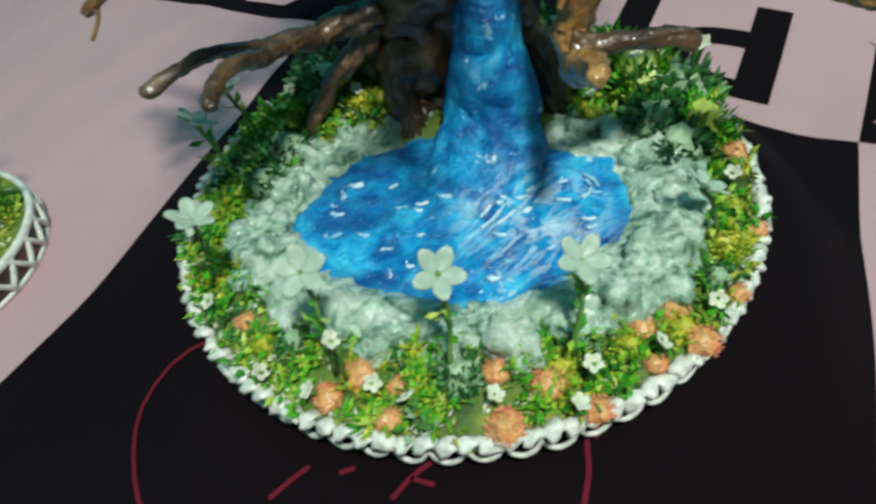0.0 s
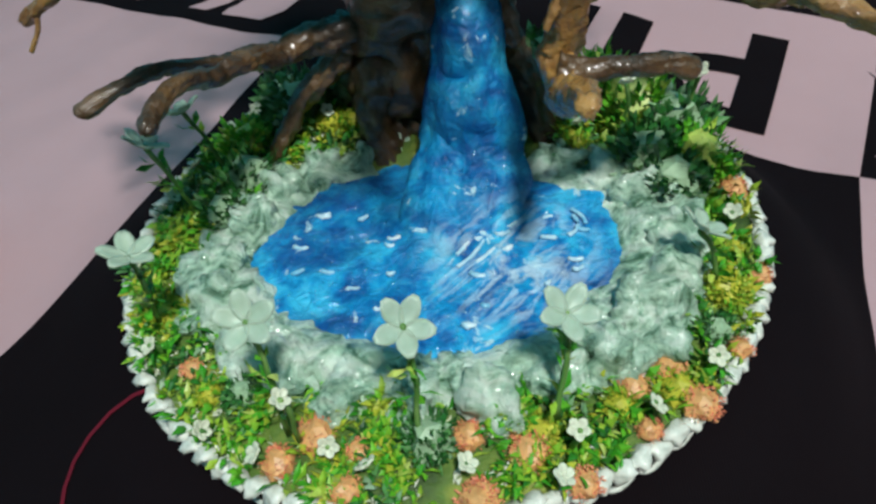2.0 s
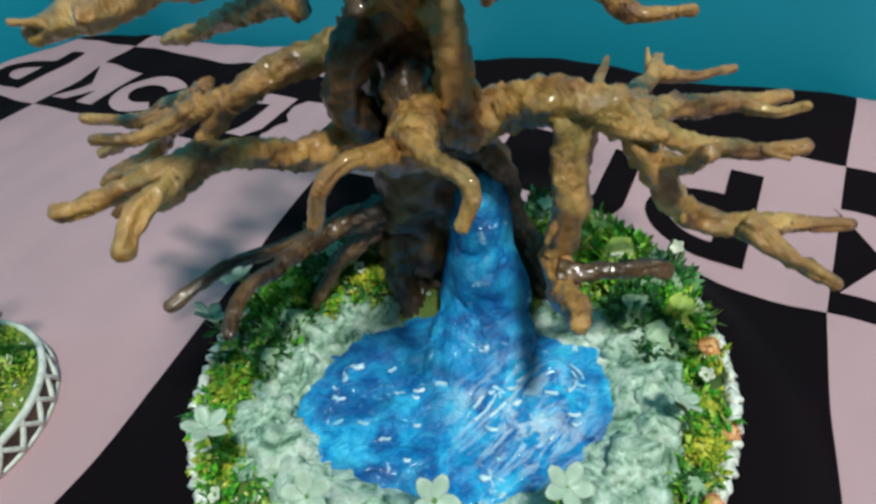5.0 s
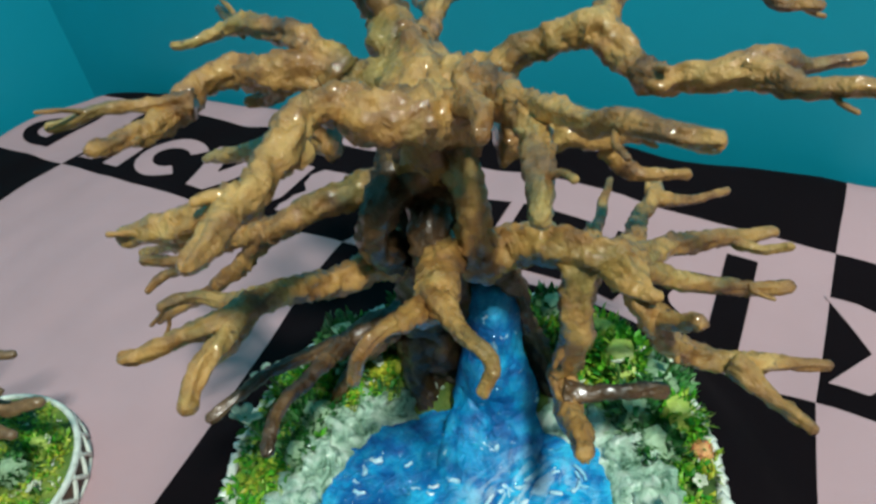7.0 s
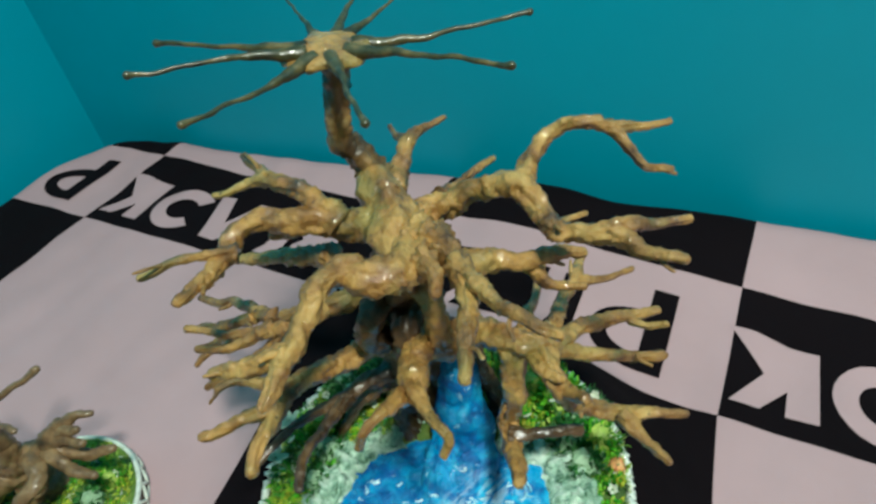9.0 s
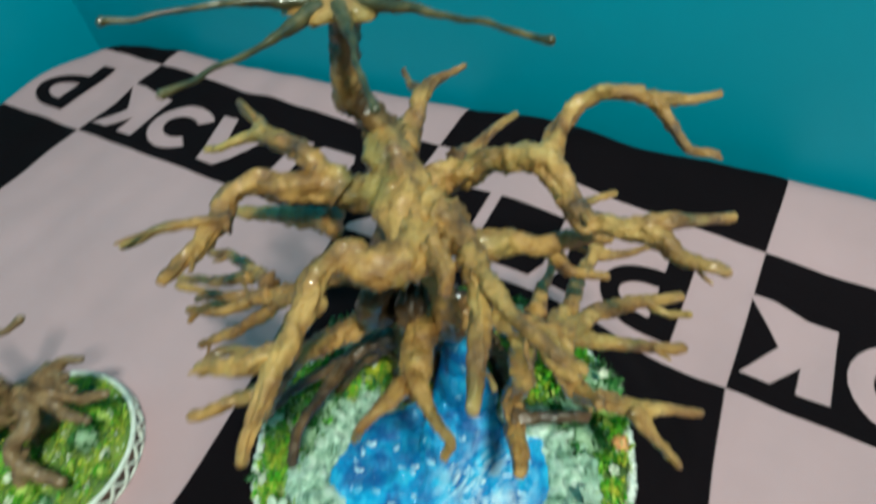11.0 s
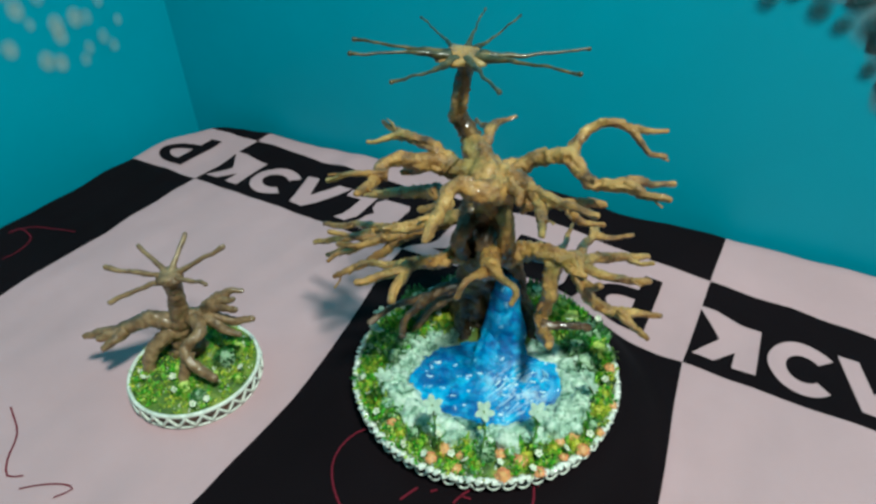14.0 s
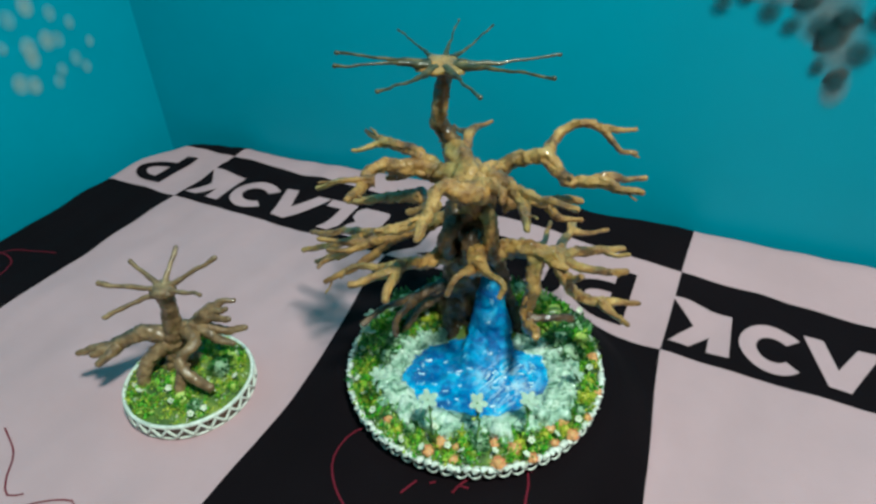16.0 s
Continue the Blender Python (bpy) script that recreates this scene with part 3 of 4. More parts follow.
for i in range(34):
    j = dab_rng.randrange(2, len(fall) - 12)
    s = dab_rng.choice((-0.95, -0.85, 0.88, 0.97, 0.92, 0.4, -0.3, 0.1, 0.6, -0.55))
    stroke([(q[0] + s * q[3], q[1] - (1 - s * s) * 0.006 + abs(s) ** 3 * 0.004 - 0.0012, q[2] + 0.0006) for q in fall[j:j + dab_rng.choice((3, 4, 8)):2]], dab_rng.uniform(0.0005, 0.0011))

# putty bank round the pond, with its stones
bm = bmesh.new()
rows = []
BANK = [(-0.004, 0.0165), (-0.001, 0.0188), (0.002, 0.0222), (0.005, 0.0244), (0.008, 0.0250), (0.011, 0.0236), (0.014, 0.0205), (0.017, 0.0160)]
fine_shore = [(a[0] + (b[0] - a[0]) * k / 4, a[1] + (b[1] - a[1]) * k / 4) for a, b in zip(shore, shore[1:] + shore[:1]) for k in range(4)]
for x, y in fine_shore:
    out = Vector((x, y + 0.012, 0)).normalized()
    row = []
    for d, z in BANK:
        q = Vector((x, y, 0)) + out * d
        crest = 0.55 + 0.75 * abs(noise.noise(q * 48)) + 0.5 * noise.noise(Vector((x * 36, y * 36, 8)))
        h = 0.016 + (z - 0.016) * crest + 0.0013 * noise.noise(q * 190) + 0.0008 * noise.noise(q * 420)
        q += out * 0.0022 * noise.noise(q * 85)
        row.append(bm.verts.new((q.x, q.y, h)))
    rows.append(row)
for k, (a, b) in enumerate(zip(rows, rows[1:] + rows[:1])):
    x, y = fine_shore[k]
    if y > 0.018 and -0.020 < x < 0.036:
        continue
    for j in range(len(BANK) - 1):
        bm.faces.new((a[j], a[j + 1], b[j + 1], b[j]))
bmesh.ops.recalc_face_normals(bm, faces=bm.faces[:])
part("pond_bank", bm, stone_paint, diorama, "pale mint putty bank round the pond")
STONES = [(-0.065, -0.022, 0.012, 0.014, 0.011), (-0.060, -0.038, 0.012, 0.011, 0.012), (-0.048, -0.051, 0.012, 0.010, 0.011), (-0.034, -0.060, 0.013, 0.010, 0.013), (-0.017, -0.066, 0.011, 0.009, 0.010), (0.000, -0.068, 0.011, 0.008, 0.010), (0.016, -0.068, 0.013, 0.009, 0.012), (0.033, -0.061, 0.012, 0.010, 0.011), (0.047, -0.056, 0.012, 0.011, 0.013), (0.060, -0.045, 0.012, 0.012, 0.014), (0.068, -0.030, 0.011, 0.012, 0.012), (0.071, -0.014, 0.011, 0.012, 0.013), (0.066, 0.002, 0.011, 0.011, 0.012), (0.055, 0.013, 0.011, 0.009, 0.010), (0.042, 0.021, 0.010, 0.009, 0.010), (-0.026, 0.027, 0.011, 0.008, 0.010), (-0.041, 0.022, 0.011, 0.009, 0.011), (-0.054, 0.012, 0.011, 0.010, 0.011), (-0.062, -0.003, 0.011, 0.012, 0.011), (-0.016, 0.030, 0.006, 0.007, 0.013)]
for i, (x, y, a, b, h) in enumerate(STONES):
    bm = bmesh.new()
    lump(bm, (x, y, 0.0160), (a * 1.0, b * 0.95, h * 0.78), i * 3.7, 0.5, level=4, turn=i * 0.9)
    for v in bm.verts:
        v.co += Vector((0, 0, 0.0011 * noise.noise(v.co * 330) + 0.0010 * abs(noise.noise(Vector((v.co.x * 420, v.co.y * 160, v.co.z * 160))))))
    part("pond_stone", bm, stone_paint, diorama)

# trunk and limbs: x, y, z, radius
TRUNK = [(-0.012, 0.054, 0.012, 0.030), (-0.012, 0.052, 0.030, 0.022), (-0.010, 0.046, 0.060, 0.0170), (-0.007, 0.041, 0.092, 0.0150), (-0.006, 0.036, 0.120, 0.0150), (-0.005, 0.031, 0.142, 0.0155), (-0.005, 0.030, 0.150, 0.0140)]
SHOULDER = [(-0.004, 0.030, 0.146, 0.0125), (-0.002, 0.026, 0.156, 0.0130), (-0.004, 0.036, 0.160, 0.0120), (-0.011, 0.054, 0.162, 0.0110), (-0.016, 0.064, 0.168, 0.009)]
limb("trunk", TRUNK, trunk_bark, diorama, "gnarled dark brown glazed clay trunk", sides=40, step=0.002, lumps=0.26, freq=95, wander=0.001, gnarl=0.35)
limb("trunk_shoulder", SHOULDER, bark, diorama, "knotty glazed fork where the limbs spread", sides=36, step=0.0018, lumps=0.3, freq=100, gnarl=0.35)
BRANCHES = [
    # mast
    [(-0.014, 0.072, 0.164, 0.0086), (-0.023, 0.072, 0.18, 0.0067), (-0.027, 0.069, 0.19, 0.0064), (-0.025, 0.069, 0.206, 0.0058), (-0.023, 0.07, 0.228, 0.0062)],
    # small cup on the shoulder
    [(-0.012, 0.082, 0.152, 0.0077), (-0.008, 0.098, 0.158, 0.0048), (-0.006, 0.106, 0.162, 0.004), (0.002, 0.116, 0.162, 0.0026), (0.013, 0.126, 0.162, 0.0015)],
    [(-0.006, 0.106, 0.16, 0.0034), (-0.014, 0.124, 0.156, 0.0019), (-0.018, 0.136, 0.154, 0.0015)],
    # upper right arm, with its arch and its low fork
    [(-0.004, 0.044, 0.152, 0.0095), (0.006, 0.06, 0.152, 0.0076), (0.02, 0.062, 0.157, 0.0064), (0.034, 0.06, 0.163, 0.0058), (0.049, 0.053, 0.17, 0.0064), (0.056, 0.04, 0.164, 0.0055), (0.064, 0.026, 0.164, 0.0052), (0.074, 0.02, 0.168, 0.0046), (0.084, 0.017, 0.173, 0.0043), (0.098, 0.022, 0.17, 0.0026), (0.113, 0.024, 0.169, 0.0018)],
    [(0.049, 0.054, 0.168, 0.006), (0.057, 0.07, 0.172, 0.0043), (0.064, 0.078, 0.179, 0.0037), (0.076, 0.075, 0.185, 0.0035), (0.092, 0.074, 0.181, 0.0034), (0.104, 0.078, 0.178, 0.0022), (0.118, 0.084, 0.175, 0.0016)],
    [(0.09, 0.074, 0.181, 0.0031), (0.096, 0.065, 0.174, 0.0023), (0.102, 0.056, 0.172, 0.0021), (0.111, 0.052, 0.173, 0.0019)],
    [(0.082, 0.017, 0.172, 0.0045), (0.088, 0.008, 0.171, 0.0036), (0.094, 0.001, 0.173, 0.0028), (0.103, -0.005, 0.175, 0.0023)],
    [(0.012, 0.078, 0.146, 0.006), (0.02, 0.094, 0.141, 0.0036), (0.028, 0.104, 0.142, 0.0024), (0.037, 0.117, 0.14, 0.0018)],
    [(0.058, 0.04, 0.162, 0.0034), (0.068, 0.048, 0.152, 0.0019), (0.078, 0.054, 0.15, 0.0015)],
    # left front limb, bent down like a knee
    [(0.006, 0.018, 0.164, 0.0095), (0.001, 0.001, 0.171, 0.0080), (-0.01, -0.003, 0.174, 0.0076), (-0.019, -0.001, 0.176, 0.0056), (-0.026, -0.014, 0.179, 0.0047), (-0.03, -0.03, 0.178, 0.0042), (-0.033, -0.042, 0.178, 0.0040), (-0.034, -0.053, 0.178, 0.0034), (-0.035, -0.061, 0.178, 0.0024)],
    [(-0.032, -0.04, 0.178, 0.0044), (-0.044, -0.04, 0.172, 0.0037), (-0.054, -0.041, 0.17, 0.003), (-0.061, -0.041, 0.169, 0.0025)],
    [(-0.028, -0.022, 0.176, 0.0045), (-0.034, -0.014, 0.168, 0.0034), (-0.044, -0.01, 0.164, 0.0024)],
    # upper left arm and its second fork
    [(-0.006, 0.04, 0.158, 0.01), (-0.029, 0.044, 0.16, 0.0076), (-0.045, 0.04, 0.168, 0.0066), (-0.063, 0.043, 0.167, 0.006), (-0.075, 0.033, 0.166, 0.0052), (-0.079, 0.012, 0.166, 0.0042), (-0.082, -0.001, 0.169, 0.003), (-0.084, -0.008, 0.172, 0.0023)],
    [(-0.07, 0.021, 0.168, 0.0036), (-0.084, 0.02, 0.17, 0.0022), (-0.096, 0.014, 0.172, 0.0019), (-0.106, 0.008, 0.171, 0.0016)],
    [(-0.028, 0.04, 0.164, 0.0069), (-0.044, 0.05, 0.174, 0.005), (-0.058, 0.06, 0.176, 0.0043), (-0.066, 0.066, 0.174, 0.0038), (-0.074, 0.078, 0.172, 0.0026), (-0.083, 0.088, 0.172, 0.0018)],
    [(-0.064, 0.064, 0.174, 0.0034), (-0.077, 0.062, 0.172, 0.0022), (-0.09, 0.059, 0.172, 0.0015)],
    [(-0.046, 0.04, 0.168, 0.0043), (-0.056, 0.046, 0.158, 0.0031), (-0.064, 0.046, 0.156, 0.0022)],
    # right limb with its spread of twigs
    [(0.004, 0.024, 0.152, 0.008), (0.01, 0.013, 0.139, 0.0056), (0.0105, 0.011, 0.124, 0.006), (0.012, 0.015, 0.11, 0.007), (0.023, 0.022, 0.11, 0.0078), (0.033, 0.014, 0.115, 0.0074), (0.043, 0.008, 0.118, 0.0066), (0.055, 0.008, 0.116, 0.0058), (0.066, 0.02, 0.109, 0.0048), (0.08, 0.031, 0.102, 0.0042), (0.096, 0.036, 0.1, 0.0033), (0.112, 0.04, 0.098, 0.0023)],
    [(0.054, 0.01, 0.115, 0.005), (0.07, 0.013, 0.103, 0.0036), (0.092, 0.016, 0.095, 0.0029), (0.11, 0.014, 0.096, 0.0026)],
    [(0.054, 0.01, 0.115, 0.005), (0.062, 0.03, 0.106, 0.0042), (0.069, 0.05, 0.099, 0.0038), (0.076, 0.07, 0.095, 0.0032), (0.083, 0.088, 0.09, 0.0024)],
    [(0.074, 0.066, 0.095, 0.0034), (0.09, 0.07, 0.09, 0.0021), (0.108, 0.08, 0.089, 0.0016)],
    [(0.046, 0.026, 0.104, 0.0043), (0.054, 0.054, 0.096, 0.0024), (0.062, 0.08, 0.096, 0.0014)],
    [(0.098, 0.036, 0.1, 0.0026), (0.106, 0.03, 0.099, 0.0019), (0.113, 0.028, 0.101, 0.0016)],
    [(0.054, 0.008, 0.116, 0.0052), (0.058, -0.008, 0.117, 0.0046), (0.063, -0.014, 0.109, 0.0043), (0.074, -0.007, 0.092, 0.0042), (0.09, -0.01, 0.088, 0.004), (0.1, -0.01, 0.088, 0.0026), (0.114, -0.011, 0.088, 0.0019)],
    [(0.086, -0.011, 0.091, 0.0038), (0.093, -0.022, 0.088, 0.0028), (0.102, -0.034, 0.088, 0.0019)],
    [(0.06, -0.006, 0.109, 0.0038), (0.065, -0.018, 0.116, 0.0029), (0.068, -0.027, 0.124, 0.0025)],
    [(0.05, 0.012, 0.114, 0.0043), (0.054, -0.006, 0.118, 0.0031), (0.06, -0.014, 0.122, 0.0023)],
    # right leg that comes down beside the waterfall
    [(0.043, 0.008, 0.114, 0.0062), (0.042, 0.002, 0.098, 0.0056), (0.04, 0.002, 0.081, 0.0056), (0.039, 0, 0.067, 0.0058), (0.041, -0.012, 0.067, 0.0052), (0.0405, -0.027, 0.075, 0.004), (0.04, -0.036, 0.079, 0.0033)],
    [(0.039, -0.008, 0.071, 0.004), (0.05, -0.008, 0.07, 0.0029), (0.062, -0.006, 0.068, 0.0029), (0.07, -0.004, 0.066, 0.0031)],
    # front branch shaped like a wishbone
    [(0, 0.022, 0.11, 0.008), (0.001, -0.003, 0.123, 0.0066), (0, -0.016, 0.125, 0.0064), (-0.002, -0.022, 0.124, 0.005), (-0.009, -0.036, 0.134, 0.0023), (-0.015, -0.042, 0.132, 0.0020), (-0.019, -0.042, 0.121, 0.0018)],
    [(0, -0.018, 0.124, 0.0055), (0.007, -0.034, 0.132, 0.0028), (0.013, -0.044, 0.135, 0.0022), (0.016, -0.047, 0.131, 0.0020), (0.014, -0.049, 0.125, 0.0019)],
    # right front stub
    [(0.006, 0.028, 0.164, 0.0095), (0.014, 0.02, 0.168, 0.008), (0.024, 0, 0.173, 0.0050), (0.027, -0.026, 0.178, 0.0038), (0.027, -0.046, 0.183, 0.0029), (0.027, -0.058, 0.184, 0.0024)],
    [(0.024, 0, 0.174, 0.0048), (0.034, -0.025, 0.184, 0.003), (0.044, -0.04, 0.19, 0.0024), (0.055, -0.05, 0.192, 0.0021)],
    [(0.01, 0.006, 0.174, 0.005), (0.0155, -0.006, 0.177, 0.0033), (0.015, -0.012, 0.173, 0.0026)],
    [(0.018, 0.026, 0.15, 0.007), (0.04, 0.03, 0.147, 0.005), (0.058, 0.034, 0.146, 0.004), (0.075, 0.037, 0.143, 0.0026)],
    [(0.05, 0.034, 0.141, 0.0038), (0.062, 0.026, 0.136, 0.0026), (0.074, 0.022, 0.136, 0.0017)],
    # left middle limb with three prongs
    [(-0.01, 0.036, 0.104, 0.01), (-0.034, 0.012, 0.106, 0.0058), (-0.048, -0.006, 0.118, 0.0047), (-0.054, -0.026, 0.129, 0.0042), (-0.067, -0.032, 0.127, 0.0032), (-0.082, -0.037, 0.125, 0.0027)],
    [(-0.052, -0.02, 0.127, 0.0042), (-0.056, -0.042, 0.129, 0.0031), (-0.057, -0.055, 0.127, 0.0026)],
    [(-0.054, -0.014, 0.122, 0.004), (-0.068, -0.006, 0.114, 0.0029), (-0.084, -0.002, 0.112, 0.0023), (-0.09, -0.006, 0.112, 0.0019)],
    # left back limbs
    [(-0.01, 0.044, 0.128, 0.0086), (-0.034, 0.03, 0.128, 0.0057), (-0.056, 0.024, 0.122, 0.0046), (-0.078, 0.024, 0.114, 0.0034), (-0.096, 0.028, 0.112, 0.0024), (-0.118, 0.032, 0.112, 0.0019)],
    [(-0.07, 0.024, 0.118, 0.0038), (-0.088, 0.02, 0.112, 0.0026), (-0.108, 0.019, 0.11, 0.0021)],
    [(-0.06, 0.024, 0.12, 0.0043), (-0.082, 0.022, 0.1, 0.0031), (-0.098, 0.018, 0.09, 0.0026), (-0.114, 0.018, 0.081, 0.0021)],
    [(-0.078, 0.024, 0.114, 0.0034), (-0.098, 0.036, 0.098, 0.0028), (-0.112, 0.044, 0.088, 0.0024), (-0.127, 0.048, 0.078, 0.0019)],
    [(-0.098, 0.036, 0.098, 0.0026), (-0.114, 0.034, 0.09, 0.0022), (-0.12, 0.028, 0.088, 0.0017)],
    [(-0.070, 0.030, 0.118, 0.0040), (-0.096, 0.052, 0.104, 0.0030), (-0.118, 0.068, 0.092, 0.0026), (-0.136, 0.079, 0.084, 0.0021)],
    [(-0.084, 0.040, 0.108, 0.0034), (-0.112, 0.048, 0.094, 0.0028), (-0.140, 0.058, 0.081, 0.0022)],
    [(-0.040, 0.046, 0.140, 0.0060), (-0.066, 0.058, 0.132, 0.0046), (-0.086, 0.066, 0.124, 0.0036), (-0.100, 0.070, 0.120, 0.0026)],
    # low dark limb on the left
    [(-0.016, 0.042, 0.060, 0.0080), (-0.040, 0.028, 0.062, 0.0045), (-0.058, 0.010, 0.068, 0.0030), (-0.070, -0.008, 0.076, 0.0022), (-0.080, -0.022, 0.076, 0.0024)],
    [(-0.046, 0.020, 0.064, 0.0042), (-0.053, -0.010, 0.076, 0.0027), (-0.055, -0.027, 0.080, 0.0024), (-0.055, -0.038, 0.080, 0.0024)],
    # roots
    [(-0.016, 0.046, 0.06, 0.0072), (-0.034, 0.038, 0.048, 0.0048), (-0.048, 0.032, 0.036, 0.0041), (-0.058, 0.026, 0.022, 0.0034)],
    [(0.002, 0.05, 0.072, 0.0086), (0.022, 0.044, 0.056, 0.0065), (0.032, 0.036, 0.034, 0.0056), (0.038, 0.03, 0.016, 0.0052)],
    [(-0.014, 0.044, 0.06, 0.0103), (-0.02, 0.032, 0.04, 0.0069), (-0.018, 0.026, 0.02, 0.0056)],
    [(0, 0.046, 0.086, 0.0103), (0.012, 0.044, 0.084, 0.0077), (0.022, 0.04, 0.072, 0.0052), (0.026, 0.034, 0.056, 0.0034)],
]
LOBES = [
    [(-0.003, 0.032, 0.142, 0.009), (-0.002, 0.027, 0.129, 0.0064), (-0.005, 0.013, 0.123, 0.006), (-0.006, 0.02, 0.1, 0.007)],
    [(-0.01, 0.03, 0.14, 0.0095), (-0.018, 0.012, 0.136, 0.006), (-0.022, 0.012, 0.122, 0.0057), (-0.018, 0.026, 0.104, 0.0069)],
]
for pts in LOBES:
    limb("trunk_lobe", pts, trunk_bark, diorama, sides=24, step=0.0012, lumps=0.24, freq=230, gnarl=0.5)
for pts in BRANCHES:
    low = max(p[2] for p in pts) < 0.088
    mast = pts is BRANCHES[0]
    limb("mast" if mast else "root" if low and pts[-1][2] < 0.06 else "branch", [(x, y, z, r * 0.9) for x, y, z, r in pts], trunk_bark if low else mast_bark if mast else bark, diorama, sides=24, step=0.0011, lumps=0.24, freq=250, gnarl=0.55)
twig_rng = random.Random(5)
for pts in BRANCHES[2:]:
    if max(p[2] for p in pts) < 0.088 or len(pts) < 4 or abs(pts[0][0]) < 0.003:
        continue
    i = twig_rng.randrange(1, len(pts) - 1)
    a, b = Vector(pts[i][:3]), Vector(pts[i + 1][:3])
    q, way = a.lerp(b, twig_rng.random()), (b - a).normalized()
    side = way.cross(Vector((twig_rng.uniform(-1, 1), twig_rng.uniform(-1, 1), twig_rng.uniform(-1, 1)))).normalized()
    d = (way * 0.7 + side).normalized()
    n, r = twig_rng.uniform(0.006, 0.011), pts[i][3] * twig_rng.uniform(0.32, 0.45)
    limb("twig", [(*q, r), (*(q + d * n * 0.6), r * 0.8), (*(q + d * n + way * n * 0.3), r * 0.55)], bark, diorama, sides=10)
# crown of thin rays on the mast
CROWN = Vector((-0.024, 0.070, 0.230))
bm = bmesh.new()
lump(bm, CROWN, (0.017, 0.016, 0.0038), 4.2, 0.45)
part("crown_disc", bm, bark, diorama, "flat clay crown on top of the mast")
RAYS = [(-0.098, 0.080, 0.236), (-0.092, 0.040, 0.241), (-0.060, 0.007, 0.238), (0.000, 0.001, 0.237), (0.047, 0.032, 0.236), (0.056, 0.081, 0.233), (-0.060, 0.140, 0.232), (-0.014, 0.150, 0.236), (0.012, 0.136, 0.236)]
for i, tip in enumerate(RAYS):
    tip = Vector(tip)
    mid = CROWN.lerp(tip, 0.5) + Vector((0, 0, 0.002 * math.sin(i * 2.1)))
    a = CROWN.lerp(tip, 0.12)
    near = CROWN.lerp(tip, 0.92)
    limb("crown_ray", [(*a, 0.0036), (*mid, 0.0013), (*near, 0.0010), (*tip, 0.0016)] if i < 6 else [(*a, 0.0026), (*mid, 0.0008), (*near, 0.0006), (*tip, 0.0011)], ray_bark, diorama, sides=8, lumps=0.25)

# ---- the small tree diorama ----
SB, SR = Vector((-0.231, -0.008, 0)), 0.05
small = thing("small_tree_diorama", (0, 0, 0), "small handmade clay tree on a round green base with white trim", "diorama")
bm = lathe([(0.048, -0.0135), (0.0505, -0.012), (0.0505, -0.001), (0.049, 0.0005), (0.030, 0.004), (0.004, 0.006)], 72, 0.0015)
bmesh.ops.translate(bm, verts=bm.verts[:], vec=SB)
for f in bm.faces:
    f.material_index = 0 if f.calc_center_median().z < -0.0008 else 1
part("base_board", bm, [brown_side, soil_green], small, "low brown base with a green top")
SMALL = [
    [(-0.240, 0.006, 0.002, 0.015), (-0.240, 0.006, 0.022, 0.0095), (-0.238, 0.005, 0.045, 0.0075), (-0.234, 0.003, 0.068, 0.0060), (-0.232, 0.001, 0.083, 0.0075)],
    [(-0.238, 0.005, 0.036, 0.008), (-0.260, 0.002, 0.040, 0.0066), (-0.284, -0.004, 0.034, 0.0052), (-0.312, -0.010, 0.030, 0.0026)],
    [(-0.284, -0.004, 0.034, 0.005), (-0.298, -0.014, 0.031, 0.0026)],
    [(-0.280, -0.006, 0.034, 0.005), (-0.292, -0.020, 0.027, 0.0026)],
    [(-0.238, 0.006, 0.038, 0.008), (-0.222, 0.010, 0.043, 0.0064), (-0.211, 0.014, 0.053, 0.0046), (-0.200, 0.019, 0.060, 0.0028), (-0.190, 0.020, 0.059, 0.0020)],
    [(-0.211, 0.014, 0.052, 0.004), (-0.194, 0.010, 0.059, 0.0024)],
    [(-0.213, 0.012, 0.048, 0.004), (-0.192, 0.006, 0.053, 0.0024)],
    [(-0.218, 0.010, 0.042, 0.005), (-0.200, 0.008, 0.038, 0.0036), (-0.182, 0.010, 0.040, 0.0024)],
    [(-0.218, 0.008, 0.042, 0.005), (-0.202, -0.002, 0.038, 0.0034), (-0.188, -0.004, 0.036, 0.0024)],
    [(-0.226, 0.004, 0.042, 0.006), (-0.216, -0.010, 0.042, 0.0046), (-0.224, -0.022, 0.034, 0.0040), (-0.216, -0.029, 0.024, 0.0040), (-0.203, -0.030, 0.014, 0.0036)],
    [(-0.224, -0.020, 0.030, 0.005), (-0.226, -0.028, 0.016, 0.0046), (-0.228, -0.032, 0.002, 0.004)],
    [(-0.244, 0.002, 0.030, 0.007), (-0.258, -0.010, 0.020, 0.0058), (-0.264, -0.018, 0.002, 0.0052)],
]
for i, pts in enumerate(SMALL):
    limb("trunk" if i == 0 else "branch", pts, small_bark, small, sides=16, step=0.0013, lumps=0.26, freq=260, gnarl=0.2)
bm = bmesh.new()
lump(bm, (-0.232, 0.001, 0.086), (0.010, 0.010, 0.005), 2.2, 0.3)
part("crown_disc", bm, small_bark, small)
for tip in ((-0.228, 0.030, 0.104), (-0.194, 0.015, 0.105), (-0.199, -0.010, 0.091), (-0.262, 0.020, 0.098), (-0.279, 0.0, 0.092), (-0.271, -0.020, 0.077)):
    a, tip = Vector((-0.232, 0.001, 0.086)), Vector(tip)
    limb("crown_ray", [(*a, 0.003), (*a.lerp(tip, 0.55), 0.0018), (*tip, 0.0020)], small_bark, small, sides=8)


# ---- planting on the large base ----
rng = random.Random(7)


